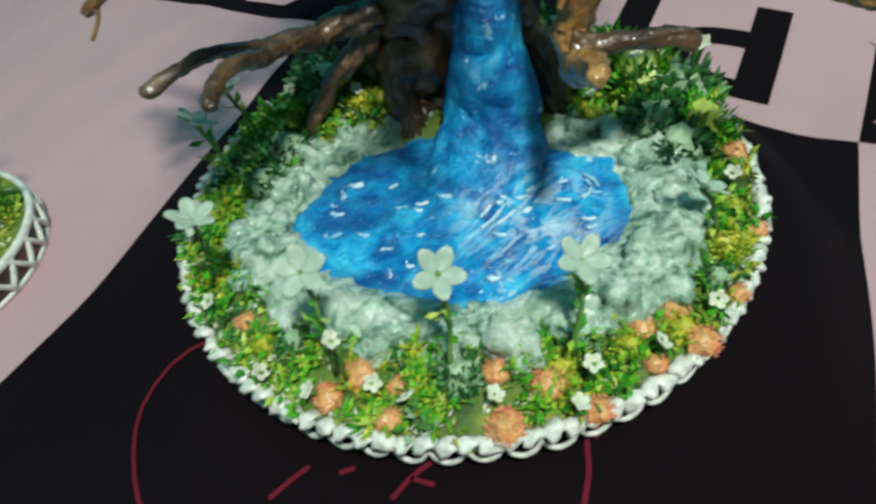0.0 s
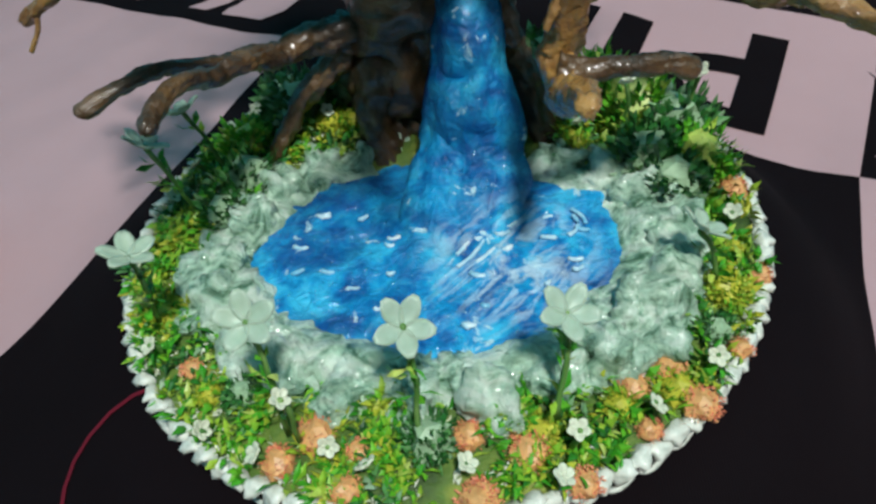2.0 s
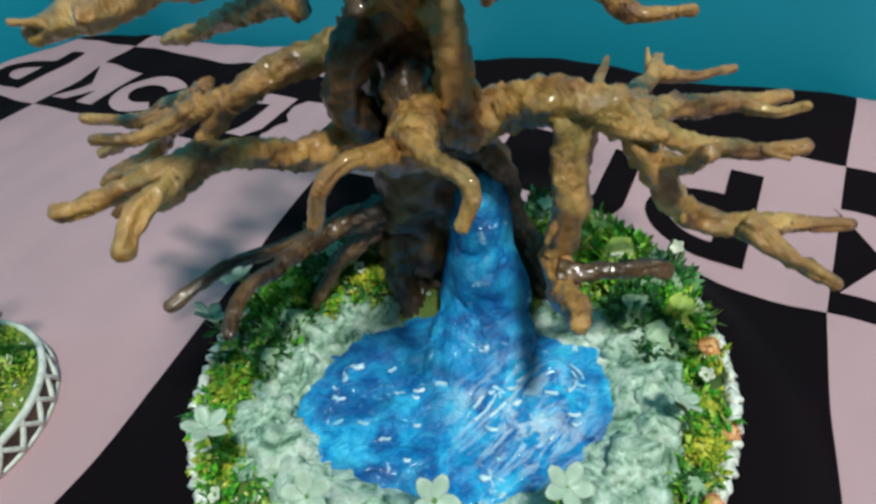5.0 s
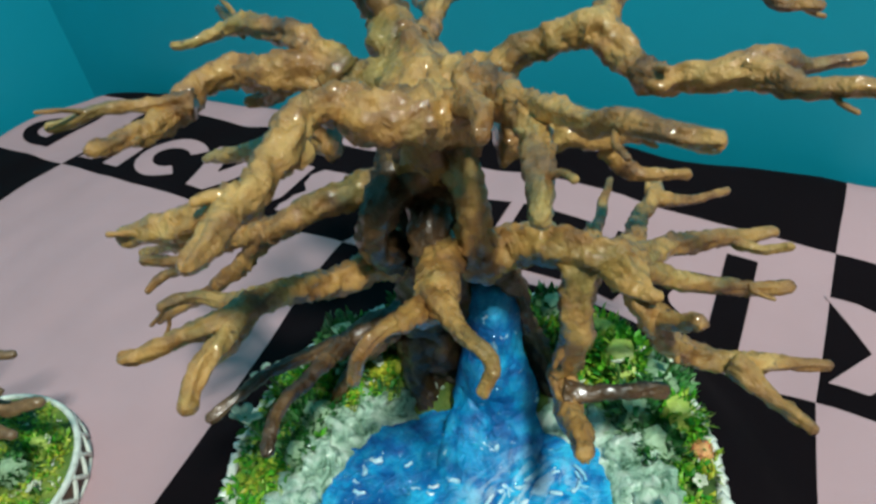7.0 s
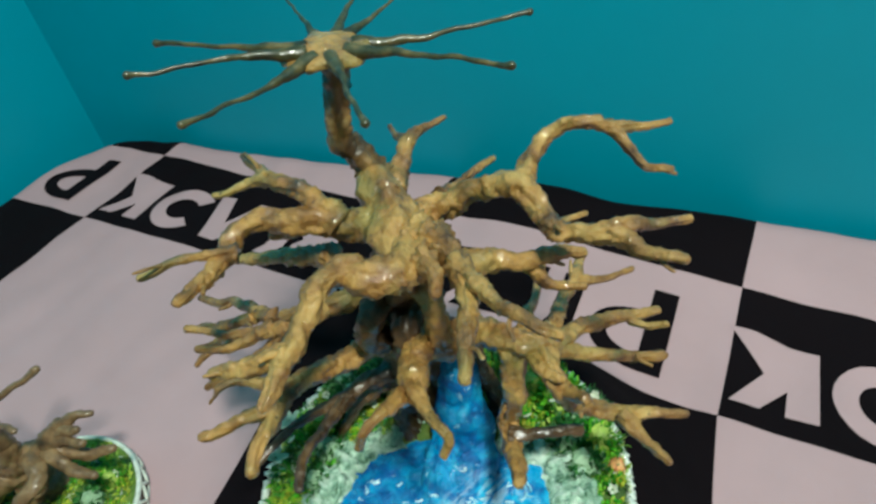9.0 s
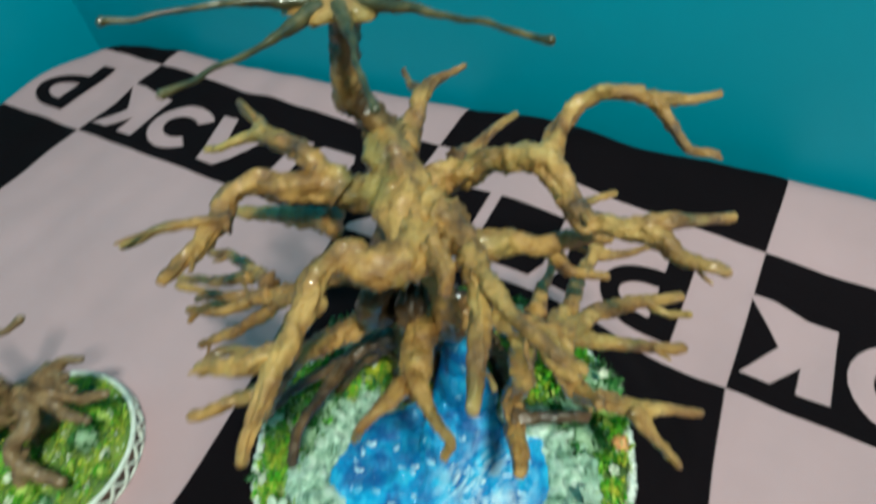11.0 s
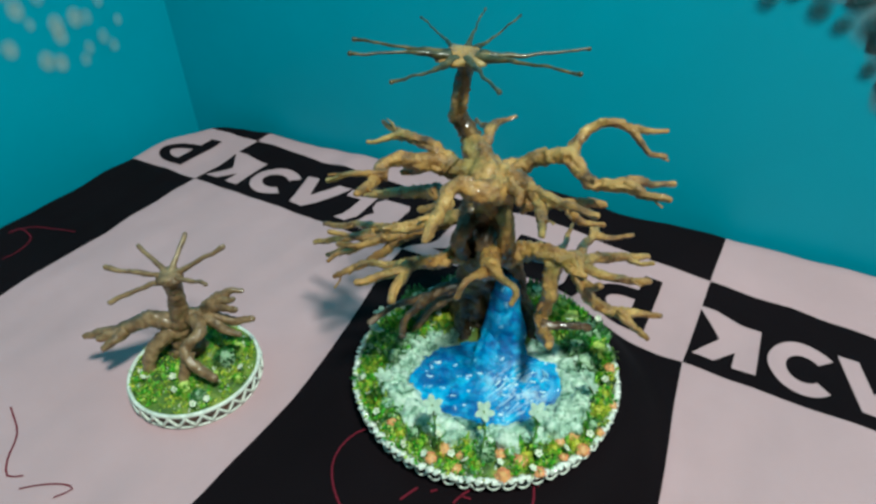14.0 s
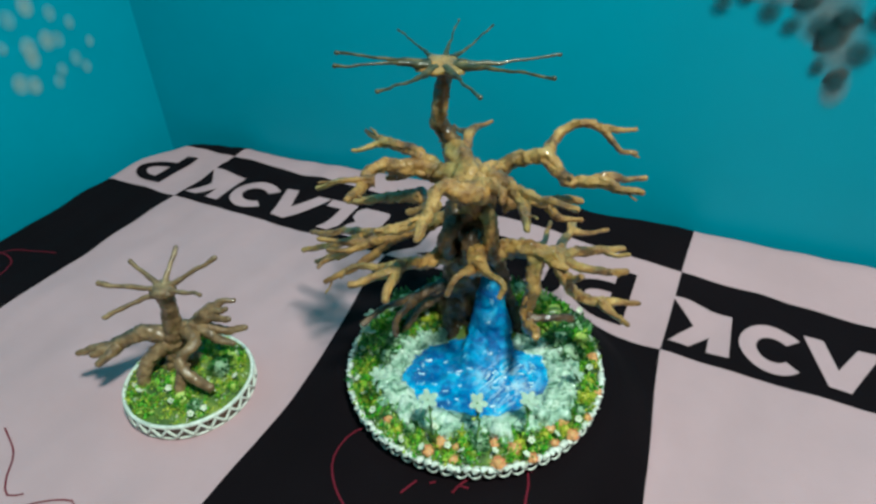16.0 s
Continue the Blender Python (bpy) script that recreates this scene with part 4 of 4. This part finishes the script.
def in_pond(x, y, grow=1.0):
    a = math.atan2(y + 0.012, x)
    k = int((a + math.pi) / (2 * math.pi) * len(shore)) % len(shore)
    return math.hypot(x, y + 0.012) < math.hypot(shore[k][0], shore[k][1] + 0.012) * grow


def leaf(bm, p, d, n, length, width):
    """A small bent leaf from p along d."""
    s = d.cross(n).normalized() * width / 2
    m = p + d * length * 0.55 + n * length * 0.08
    a, b, c, e = (bm.verts.new(q) for q in (p, m + s, p + d * length - n * length * 0.06, m - s))
    o = bm.verts.new(m + n * width * 0.12)
    for f in ((a, b, o), (b, c, o), (c, e, o), (e, a, o)):
        bm.faces.new(f)


def random_way(up=0.5):
    a, t = rng.uniform(0, 2 * math.pi), rng.uniform(0, 1)
    z = up + (1 - up) * t * 0.9
    r = math.sqrt(max(0.0, 1 - z * z))
    return Vector((math.cos(a) * r, math.sin(a) * r, z))


def sprig(bm, p, leaves, size, spread=1.0):
    """A little rosette of leaves."""
    for _ in range(leaves):
        d = random_way(0.15)
        n = d.orthogonal().normalized()
        if n.z < 0:
            n = -n
        leaf(bm, Vector(p) + Vector((rng.uniform(-1, 1), rng.uniform(-1, 1), rng.uniform(0, 0.6))) * size * 0.4 * spread, d, n, size * rng.uniform(0.6, 1.2), size * rng.uniform(0.28, 0.45))


def planting(name, material, count, size, leaves, inner, outer, where, label, parent, centre=(0, 0), ground=None):
    bm = bmesh.new()
    made = 0
    while made < count:
        a, r = rng.uniform(0, 2 * math.pi), math.sqrt(rng.uniform(inner * inner, outer * outer))
        x, y = centre[0] + r * math.cos(a), centre[1] + r * math.sin(a)
        if not where(x, y):
            continue
        z = ground(x, y) if ground else ground_z(x, y)
        sprig(bm, (x, y, z - 0.0005), leaves, size * rng.uniform(0.7, 1.3))
        made += 1
    ob = part(name, bm, material, parent, label, smooth=False)
    return tagged(ob, kind="stuff")


def patchy(x, y, seed, level):
    return noise.noise(Vector((x * 45, y * 45, seed))) > level


def outside(x, y):
    return not in_pond(x, y, 1.33) and math.hypot(x, y) < 0.097


planting("grass", leaf_green, 900, 0.0050, 7, 0.04, 0.0965, lambda x, y: outside(x, y) and patchy(x, y, 3, -0.25), "bright green plastic grass", diorama)
planting("grass", leaf_yellow, 520, 0.0046, 7, 0.04, 0.0965, lambda x, y: outside(x, y) and patchy(x, y, 8, 0.0), "yellow-green plastic moss", diorama)
planting("grass", leaf_dark, 330, 0.0052, 6, 0.04, 0.0965, lambda x, y: outside(x, y) and (y > -0.01 or patchy(x, y, 5, 0.25)), "dark green plastic grass", diorama)
planting("blossom_specks", cream, 330, 0.0027, 6, 0.05, 0.0965, lambda x, y: outside(x, y) and patchy(x, y, 12, -0.1), "tiny cream blossoms", diorama)
planting("shore_moss", leaf_dark, 120, 0.0030, 5, 0.04, 0.09, lambda x, y: in_pond(x, y, 1.5) and not in_pond(x, y, 1.2), "dark moss between the stones", diorama)


def clump_mesh(name, material, radius, count, size, tall=0.8):
    """A dome of many small leaves or petals."""
    bm = bmesh.new()
    lump(bm, (0, 0, 0), (radius * 0.86, radius * 0.86, radius * tall * 0.86), count * 0.37, 0.3, level=2)
    for _ in range(count):
        d = random_way(0.05)
        p = Vector((d.x * radius, d.y * radius, d.z * radius * tall)) * rng.uniform(0.35, 1.0)
        w = (d + random_way(0.0) * 0.6).normalized()
        n = w.orthogonal().normalized()
        leaf(bm, p, w, n, size * rng.uniform(0.6, 1.2), size * rng.uniform(0.3, 0.55))
    return mesh_of(name, bm, material, False)


salmon_meshes = [clump_mesh("salmon_tuft", salmon, 0.0052, 420, 0.0013, 0.85) for _ in range(3)]
SALMON = [(0.013, -0.079), (0.027, -0.083), (0.053, -0.066), (0.055, -0.077), (0.062, -0.060), (0.068, -0.070), (0.081, -0.054), (0.092, -0.030), (-0.024, -0.079), (-0.032, -0.086), (-0.013, -0.083), (-0.015, -0.092), (0.016, -0.094), (0.039, -0.090), (-0.062, -0.060), (0.093, 0.004)]
for i, (x, y) in enumerate(SALMON):
    ob = part("salmon_flower", salmon_meshes[i % 3], None, diorama)
    ob.matrix_local = pose(x, y, ground_z(x, y) + 0.0005, 0, 0, i * 47) @ Matrix.Scale(0.82 + 0.2 * math.sin(i * 1.7), 4)
yellow_meshes = [clump_mesh("yellow_tuft", leaf_yellow, 0.0052, 360, 0.0018, 0.8) for _ in range(2)]
YELLOW = [(0.049, -0.071), (0.063, -0.066), (-0.024, -0.075), (0.030, -0.078), (0.046, 0.028), (0.053, 0.023), (-0.040, 0.040), (-0.055, 0.028), (-0.055, -0.068), (0.082, -0.036), (0.088, -0.020), (-0.030, 0.040), (-0.078, -0.040), (-0.085, -0.012)]
for i, (x, y) in enumerate(YELLOW):
    ob = part("yellow_tuft", yellow_meshes[i % 2], None, diorama)
    ob.matrix_local = pose(x, y, ground_z(x, y), 0, 0, i * 61) @ Matrix.Scale(0.9 + 0.3 * math.sin(i * 2.3), 4)
bush_meshes = [clump_mesh("bush", m, 0.0105, 260, 0.0058, 1.3) for m in (leaf_dark, leaf_green, leaf_dark)]
BUSHES = [(0.074, 0.004, 1.0), (0.086, 0.020, 1.0), (0.068, 0.018, 1.05), (0.080, 0.034, 1.2), (0.066, 0.042, 1.25), (-0.069, -0.002, 0.8), (-0.064, 0.016, 1.0), (-0.070, 0.032, 0.9), (-0.052, 0.046, 1.1), (-0.034, 0.056, 1.0), (0.050, 0.050, 1.0), (-0.060, 0.058, 1.0), (-0.030, 0.076, 1.0), (0.010, 0.082, 1.0), (0.040, 0.074, 1.1), (0.004, -0.080, 0.62), (0.024, -0.074, 0.5), (-0.045, -0.068, 0.5), (0.076, -0.050, 0.5), (0.060, 0.060, 1.0)]
for i, (x, y, k) in enumerate(BUSHES):
    ob = part("leafy_bush", bush_meshes[i % 3], None, diorama)
    ob.matrix_local = pose(x, y, ground_z(x, y) - 0.001, 0, 0, i * 83) @ Matrix.Scale(k, 4)


def petal_mesh(length, width, material):
    """One rounded, slightly cupped plastic petal along x."""
    bm = bmesh.new()
    rows = []
    for i in range(7):
        t = i / 6
        w = width * math.sin(math.pi * min(1, 0.12 + 0.8 * t) ** 1.15) / 2
        rows.append([bm.verts.new((length * t, s * w, 0.42 * length * t * t - 0.10 * length * (t > 0.8) * (t - 0.8) * 5 * t + abs(s) * w * 0.25)) for s in (-1, -0.5, 0, 0.5, 1)])
    for a, b in zip(rows, rows[1:]):
        for k in range(4):
            bm.faces.new((a[k], b[k], b[k + 1], a[k + 1]))
    ext = bmesh.ops.extrude_face_region(bm, geom=bm.faces[:])
    bmesh.ops.translate(bm, verts=[v for v in ext["geom"] if isinstance(v, bmesh.types.BMVert)], vec=(0, 0, 0.0006))
    bmesh.ops.recalc_face_normals(bm, faces=bm.faces[:])
    return mesh_of("petal", bm, material)


big_petal = petal_mesh(0.0070, 0.0047, petal_plastic)
tiny_petal = petal_mesh(0.0027, 0.0023, cream)


def blossom(place, root, tilt, turn, petal, parent, name, label=""):
    bm = bmesh.new()
    a, b = Vector(root), Vector(place)
    tube(bm, [(*a, 0.0008), (*(a.lerp(b, 0.55) + Vector((0.001, 0, 0.001))), 0.0006), (*b, 0.0009)], 7, 0.004, 0.1, 100)
    stem = part(name, bm, stem_green, parent, label)
    if petal is big_petal:
        leaves = bmesh.new()
        for k in range(16):
            d = random_way(0.1)
            leaf(leaves, a.lerp(b, rng.uniform(0.15, 0.8)), d, d.orthogonal().normalized(), rng.uniform(0.004, 0.008), rng.uniform(0.0016, 0.003))
        part("flower_leaves", leaves, leaf_green, stem, smooth=False)
    m = pose(*place, *tilt, turn)
    for k in range(5):
        ob = part("petal", petal, None, stem)
        ob.matrix_local = m @ pose(0, 0, 0, 0, 0, 72 * k + 6 * math.sin(k * 2.2))
    return stem


BIG = [((0.001, -0.070, 0.049), (0.002, -0.080, 0.020)), ((-0.032, -0.071, 0.053), (-0.030, -0.080, 0.020)), ((0.036, -0.064, 0.045), (0.034, -0.076, 0.020)), ((0.073, -0.031, 0.036), (0.080, -0.034, 0.018)), ((-0.068, -0.050, 0.052), (-0.078, -0.044, 0.018)), ((-0.082, -0.006, 0.052), (-0.080, 0.000, 0.020)), ((-0.080, 0.018, 0.047), (-0.076, 0.022, 0.022))]
for i, (p, root) in enumerate(BIG):
    blossom(p, root, (26 + 14 * math.sin(i * 3), 18 * math.cos(i * 2)), i * 31, big_petal, diorama, "plastic_flower", "translucent pale green plastic flower with five petals")
SMALLS = [((-0.028, -0.080, 0.036), (-0.027, -0.082, 0.019)), ((0.038, -0.081, 0.025), (0.037, -0.082, 0.018)), ((0.084, 0.030, 0.044), (0.080, 0.032, 0.020)), ((0.062, 0.028, 0.042), (0.062, 0.030, 0.020))]
SMALLS += [((x, y, ground_z(x, y) + 0.006), (x, y + 0.001, ground_z(x, y))) for x, y in ((-0.019, -0.084), (-0.009, -0.089), (0.034, -0.091), (0.013, -0.088), (0.073, -0.060), (-0.073, -0.056), (0.048, 0.029), (-0.040, 0.039), (-0.086, 0.022), (-0.090, 0.006), (-0.078, 0.040), (-0.070, 0.050), (-0.088, -0.026), (-0.082, -0.040), (-0.052, -0.080), (-0.036, -0.086), (0.056, -0.074), (0.088, -0.012), (0.090, 0.018), (0.076, 0.046))]
for i, (p, root) in enumerate(SMALLS):
    blossom(p, root, (42 * math.sin(i * 2.7), 38 * math.cos(i * 1.9)), i * 53, tiny_petal, diorama, "small_white_flower")

# lace round the base: an upper row of scallops and a lower row of loops
bm = bmesh.new()
lump(bm, (0, 0, 0), (0.0026, 0.0034, 0.0019), 1.0, 0.7, level=2)
scallop = mesh_of("lace_scallop", bm, lace_white)
for k in range(112):
    a = 2 * math.pi * k / 112
    ob = part("lace_scallop", scallop, None, diorama)
    ob.matrix_local = pose(0.0980 * math.cos(a), 0.0980 * math.sin(a), 0.0148 + 0.0006 * math.sin(k * 2.9), 22 * math.sin(k * 1.3), 24 * math.cos(k * 2.1), math.degrees(a) + 20 * math.sin(k * 3.7))
bm = bmesh.new()
tube(bm, [(0, -0.0050, 0.0040, 0.0006), (0.0006, -0.0030, 0.0004, 0.0007), (0.0008, 0, -0.0012, 0.0008), (0.0006, 0.0030, 0.0004, 0.0007), (0, 0.0050, 0.0040, 0.0006)], 7, 0.0015, 0.2, 300)
loop = mesh_of("lace_loop", bm, lace_white)
for k in range(62):
    a = 2 * math.pi * (k + 0.5) / 62
    ob = part("lace_loop", loop, None, diorama)
    ob.matrix_local = pose(0.0978 * math.cos(a), 0.0978 * math.sin(a), 0.0072 + 0.0005 * math.sin(k * 1.9), 0, 0, math.degrees(a))

# ---- planting and trim on the small base ----


def small_ground(x, y):
    r = math.hypot(x - SB.x, y - SB.y)
    return 0.0006 + 0.0045 * max(0.0, 1 - (r / 0.049) ** 2)


def on_small(x, y):
    return math.hypot(x - SB.x, y - SB.y) < 0.0475


SC = (SB.x, SB.y)
planting("grass", leaf_yellow, 330, 0.0040, 6, 0.0, 0.047, on_small, "yellow-green plastic moss", small, SC, small_ground)
planting("grass", leaf_green, 200, 0.0042, 6, 0.0, 0.047, lambda x, y: on_small(x, y) and patchy(x, y, 21, 0.0), "green plastic grass", small, SC, small_ground)
planting("blossom_specks", cream, 110, 0.0026, 6, 0.0, 0.046, on_small, "tiny cream blossoms", small, SC, small_ground)
for i, (x, y, k) in enumerate(((-0.226, -0.034, 0.75), (-0.205, -0.004, 0.8), (-0.200, 0.010, 0.7), (-0.214, -0.040, 0.5), (-0.236, -0.020, 0.7), (-0.262, 0.006, 0.6), (-0.190, -0.020, 0.4))):
    ob = part("leafy_bush", bush_meshes[(i + 1) % 2], None, small)
    ob.matrix_local = pose(x, y, small_ground(x, y), 0, 0, i * 77) @ Matrix.Scale(k, 4)
for i, (x, y) in enumerate(((-0.232, -0.040), (-0.214, -0.050), (-0.190, -0.012), (-0.238, -0.028), (-0.262, -0.030), (-0.205, -0.044), (-0.196, 0.012))):
    z = small_ground(x, y)
    blossom((x, y, z + 0.006), (x, y, z), (38 * math.sin(i * 2.1), 34 * math.cos(i)), i * 41, tiny_petal, small, "small_white_flower")
def ring_tube(radius, z, r, name):
    bm = bmesh.new()
    rows = []
    for k in range(96):
        a = 2 * math.pi * k / 96
        c, o = Vector((math.cos(a) * radius, math.sin(a) * radius, z)), Vector((math.cos(a), math.sin(a), 0))
        rows.append([bm.verts.new(SB + c + o * r * math.cos(j * math.pi / 4) + Vector((0, 0, r * math.sin(j * math.pi / 4) * 1.2))) for j in range(8)])
    for i in range(96):
        for j in range(8):
            bm.faces.new((rows[i][j], rows[(i + 1) % 96][j], rows[(i + 1) % 96][(j + 1) % 8], rows[i][(j + 1) % 8]))
    bmesh.ops.recalc_face_normals(bm, faces=bm.faces[:])
    return part(name, bm, lace_white, small, "white braid glued round the base")


ring_tube(0.0498, 0.0004, 0.0016, "braid")
ring_tube(0.0502, -0.0115, 0.0011, "braid")
bm = bmesh.new()
tube(bm, [(0, -0.0040, -0.0052, 0.0011), (0.0006, 0, 0.0, 0.0012), (0, 0.0040, 0.0052, 0.0011)], 6, 0.002, 0.15, 300, 0.0)
cross = mesh_of("lattice_strip", bm, lace_white)
for k in range(26):
    for s in (1, -1):
        a = 2 * math.pi * (k + 0.25 * s) / 26
        ob = part("lattice_strip", cross, None, small)
        ob.matrix_local = pose(SB.x + 0.0505 * math.cos(a), SB.y + 0.0505 * math.sin(a), -0.0056, 37.5 * (1 - s), 0, math.degrees(a))

# ---- pen strokes on the sheet ----
for line in (
    [(-0.176, -0.200), (-0.192, -0.216), (-0.197, -0.238), (-0.186, -0.256), (-0.164, -0.270), (-0.130, -0.282)],
    [(-0.143, -0.244), (-0.140, -0.238), (-0.137, -0.232)],
    [(-0.129, -0.230), (-0.126, -0.227)],
    [(-0.114, -0.230), (-0.112, -0.223), (-0.109, -0.217), (-0.106, -0.213)],
    [(-0.112, -0.223), (-0.106, -0.222)],
    [(-0.079, -0.194), (-0.076, -0.192), (-0.073, -0.192)],
    [(-0.076, -0.192), (-0.074, -0.199), (-0.073, -0.204), (-0.072, -0.220)],
    [(-0.125, -0.221), (-0.122, -0.220)],
    [(-0.445, -0.320), (-0.420, -0.332), (-0.402, -0.350), (-0.389, -0.358), (-0.380, -0.352)],
    [(-0.372, -0.360), (-0.362, -0.350), (-0.350, -0.342), (-0.341, -0.341), (-0.346, -0.352)],
    [(-0.634, -0.210), (-0.632, -0.193), (-0.645, -0.172), (-0.670, -0.168), (-0.671, -0.180), (-0.659, -0.156), (-0.611, -0.143)],
):
    scribble(line)

# ---- decorations on the walls ----


def soft_dot(name, inside, strength, rim):
    def build(nt, bsdf):
        d = nt.nodes.new("ShaderNodeVectorMath")
        d.operation = "LENGTH"
        nt.links.new(coords(nt), d.inputs[0])
        a = ramp(nt, d.outputs["Value"], (rim, (strength,) * 3), (0.98, (0, 0, 0)))
        nt.links.new(a, bsdf.inputs["Alpha"])
        c = ramp(nt, noise_tex(nt, 1.2, 3), (0.3, inside), (0.7, tuple(min(1, v * 1.25) for v in inside)))
        nt.links.new(c, bsdf.inputs["Base Color"])
        bsdf.inputs["Roughness"].default_value = 0.5
    return mat(name, build)


pale_dot = soft_dot("pale_dot", (0.42, 0.58, 0.56), 0.3, 0.2)
faint_dot = soft_dot("faint_dot", (0.24, 0.54, 0.60), 0.3, 0.2)
dark_dot = soft_dot("dark_dot", (0.012, 0.07, 0.085), 0.65, 0.05)
grey_dot = soft_dot("grey_dot", (0.20, 0.25, 0.26), 0.45, 0.0)


def dot_mesh(material):
    bm = bmesh.new()
    bmesh.ops.create_cone(bm, segments=28, radius1=1.0, radius2=0.96, depth=0.12, cap_ends=True)
    return mesh_of("dot", bm, material, False)


wall_dots = {k: dot_mesh(m) for k, m in (("pale", pale_dot), ("faint", faint_dot), ("dark", dark_dot), ("grey", grey_dot))}


def hang(parent, kind, place, normal, a, b, name):
    ob = part(name, wall_dots[kind], None, parent)
    ob.matrix_local = Matrix.Translation(place) @ Vector(normal).to_track_quat("Z", "Y").to_matrix().to_4x4() @ Matrix.Diagonal((a, b, 0.004, 1))
    return ob


left_normal = (ALONG.x, ALONG.y, 0)
glitter = thing("glitter_wall_stickers", room(LEFT, 0, 0.13), "cluster of pale shiny round stickers on the teal wall", "wall sticker")
for i, (v, z, s) in enumerate(((-0.047, 0.174, 1.2), (-0.038, 0.156, 0.8), (-0.069, 0.138, 1.1), (-0.010, 0.148, 1.2), (-0.009, 0.135, 1.1), (0.015, 0.149, 1.2), (-0.035, 0.114, 1.2), (-0.020, 0.107, 1.1), (0.029, 0.146, 1.0), (0.011, 0.101, 0.9), (0.068, 0.132, 0.8), (0.042, 0.119, 1.0), (0.053, 0.105, 0.9), (0.020, 0.112, 0.9), (-0.055, 0.196, 1.1), (-0.020, 0.182, 1.1), (0.005, 0.190, 1.2), (0.030, 0.176, 1.0), (0.050, 0.160, 0.9), (-0.080, 0.170, 1.1), (-0.085, 0.200, 1.0))):
    p = Vector(room(LEFT + 0.0008 + 0.0003 * (i % 4), v, z)) - Vector(room(LEFT, 0, 0.13))
    hang(glitter, "pale" if i in (0, 2, 3, 4, 5, 6, 7, 14, 16, 19) else "faint", p, left_normal, 0.0105 * s, 0.0125 * s, "round_sticker")
back_dir = (ALONG + ACROSS * 0.085).normalized()
back_normal = (back_dir.y, -back_dir.x, 0)
beads = thing("beaded_wall_hanging", room(0.05, wall_v(0.05), 0.2), "dark beaded hanging with grey ribbon on the teal wall", "wall hanging")
for i, (u, z, a, b, kind) in enumerate(((0.060, 0.215, 0.030, 0.034, "grey"), (0.078, 0.185, 0.022, 0.032, "grey"), (0.020, 0.228, 0.040, 0.012, "grey"), (0.085, 0.150, 0.014, 0.022, "grey"), (-0.026, 0.218, 0.011, 0.009, "dark"), (-0.008, 0.224, 0.009, 0.008, "dark"), (0.014, 0.213, 0.012, 0.012, "dark"), (0.034, 0.203, 0.010, 0.009, "dark"), (0.041, 0.224, 0.012, 0.010, "dark"), (0.058, 0.206, 0.013, 0.011, "dark"), (0.068, 0.195, 0.014, 0.016, "dark"), (0.065, 0.169, 0.008, 0.010, "dark"), (0.083, 0.156, 0.010, 0.012, "dark"), (0.075, 0.215, 0.012, 0.012, "dark"), (0.095, 0.185, 0.014, 0.014, "dark"), (0.0, 0.245, 0.012, 0.010, "dark"), (0.030, 0.245, 0.012, 0.010, "dark"), (0.100, 0.215, 0.012, 0.014, "dark"))):
    p = Vector(room(u, wall_v(u), z)) - Vector(room(0.05, wall_v(0.05), 0.2)) + Vector(back_normal) * (0.0008 + 0.0004 * (i % 5) + (0.002 if kind == "dark" else 0))
    hang(beads, kind, p, back_normal, a, b, "bead" if kind == "dark" else "ribbon")
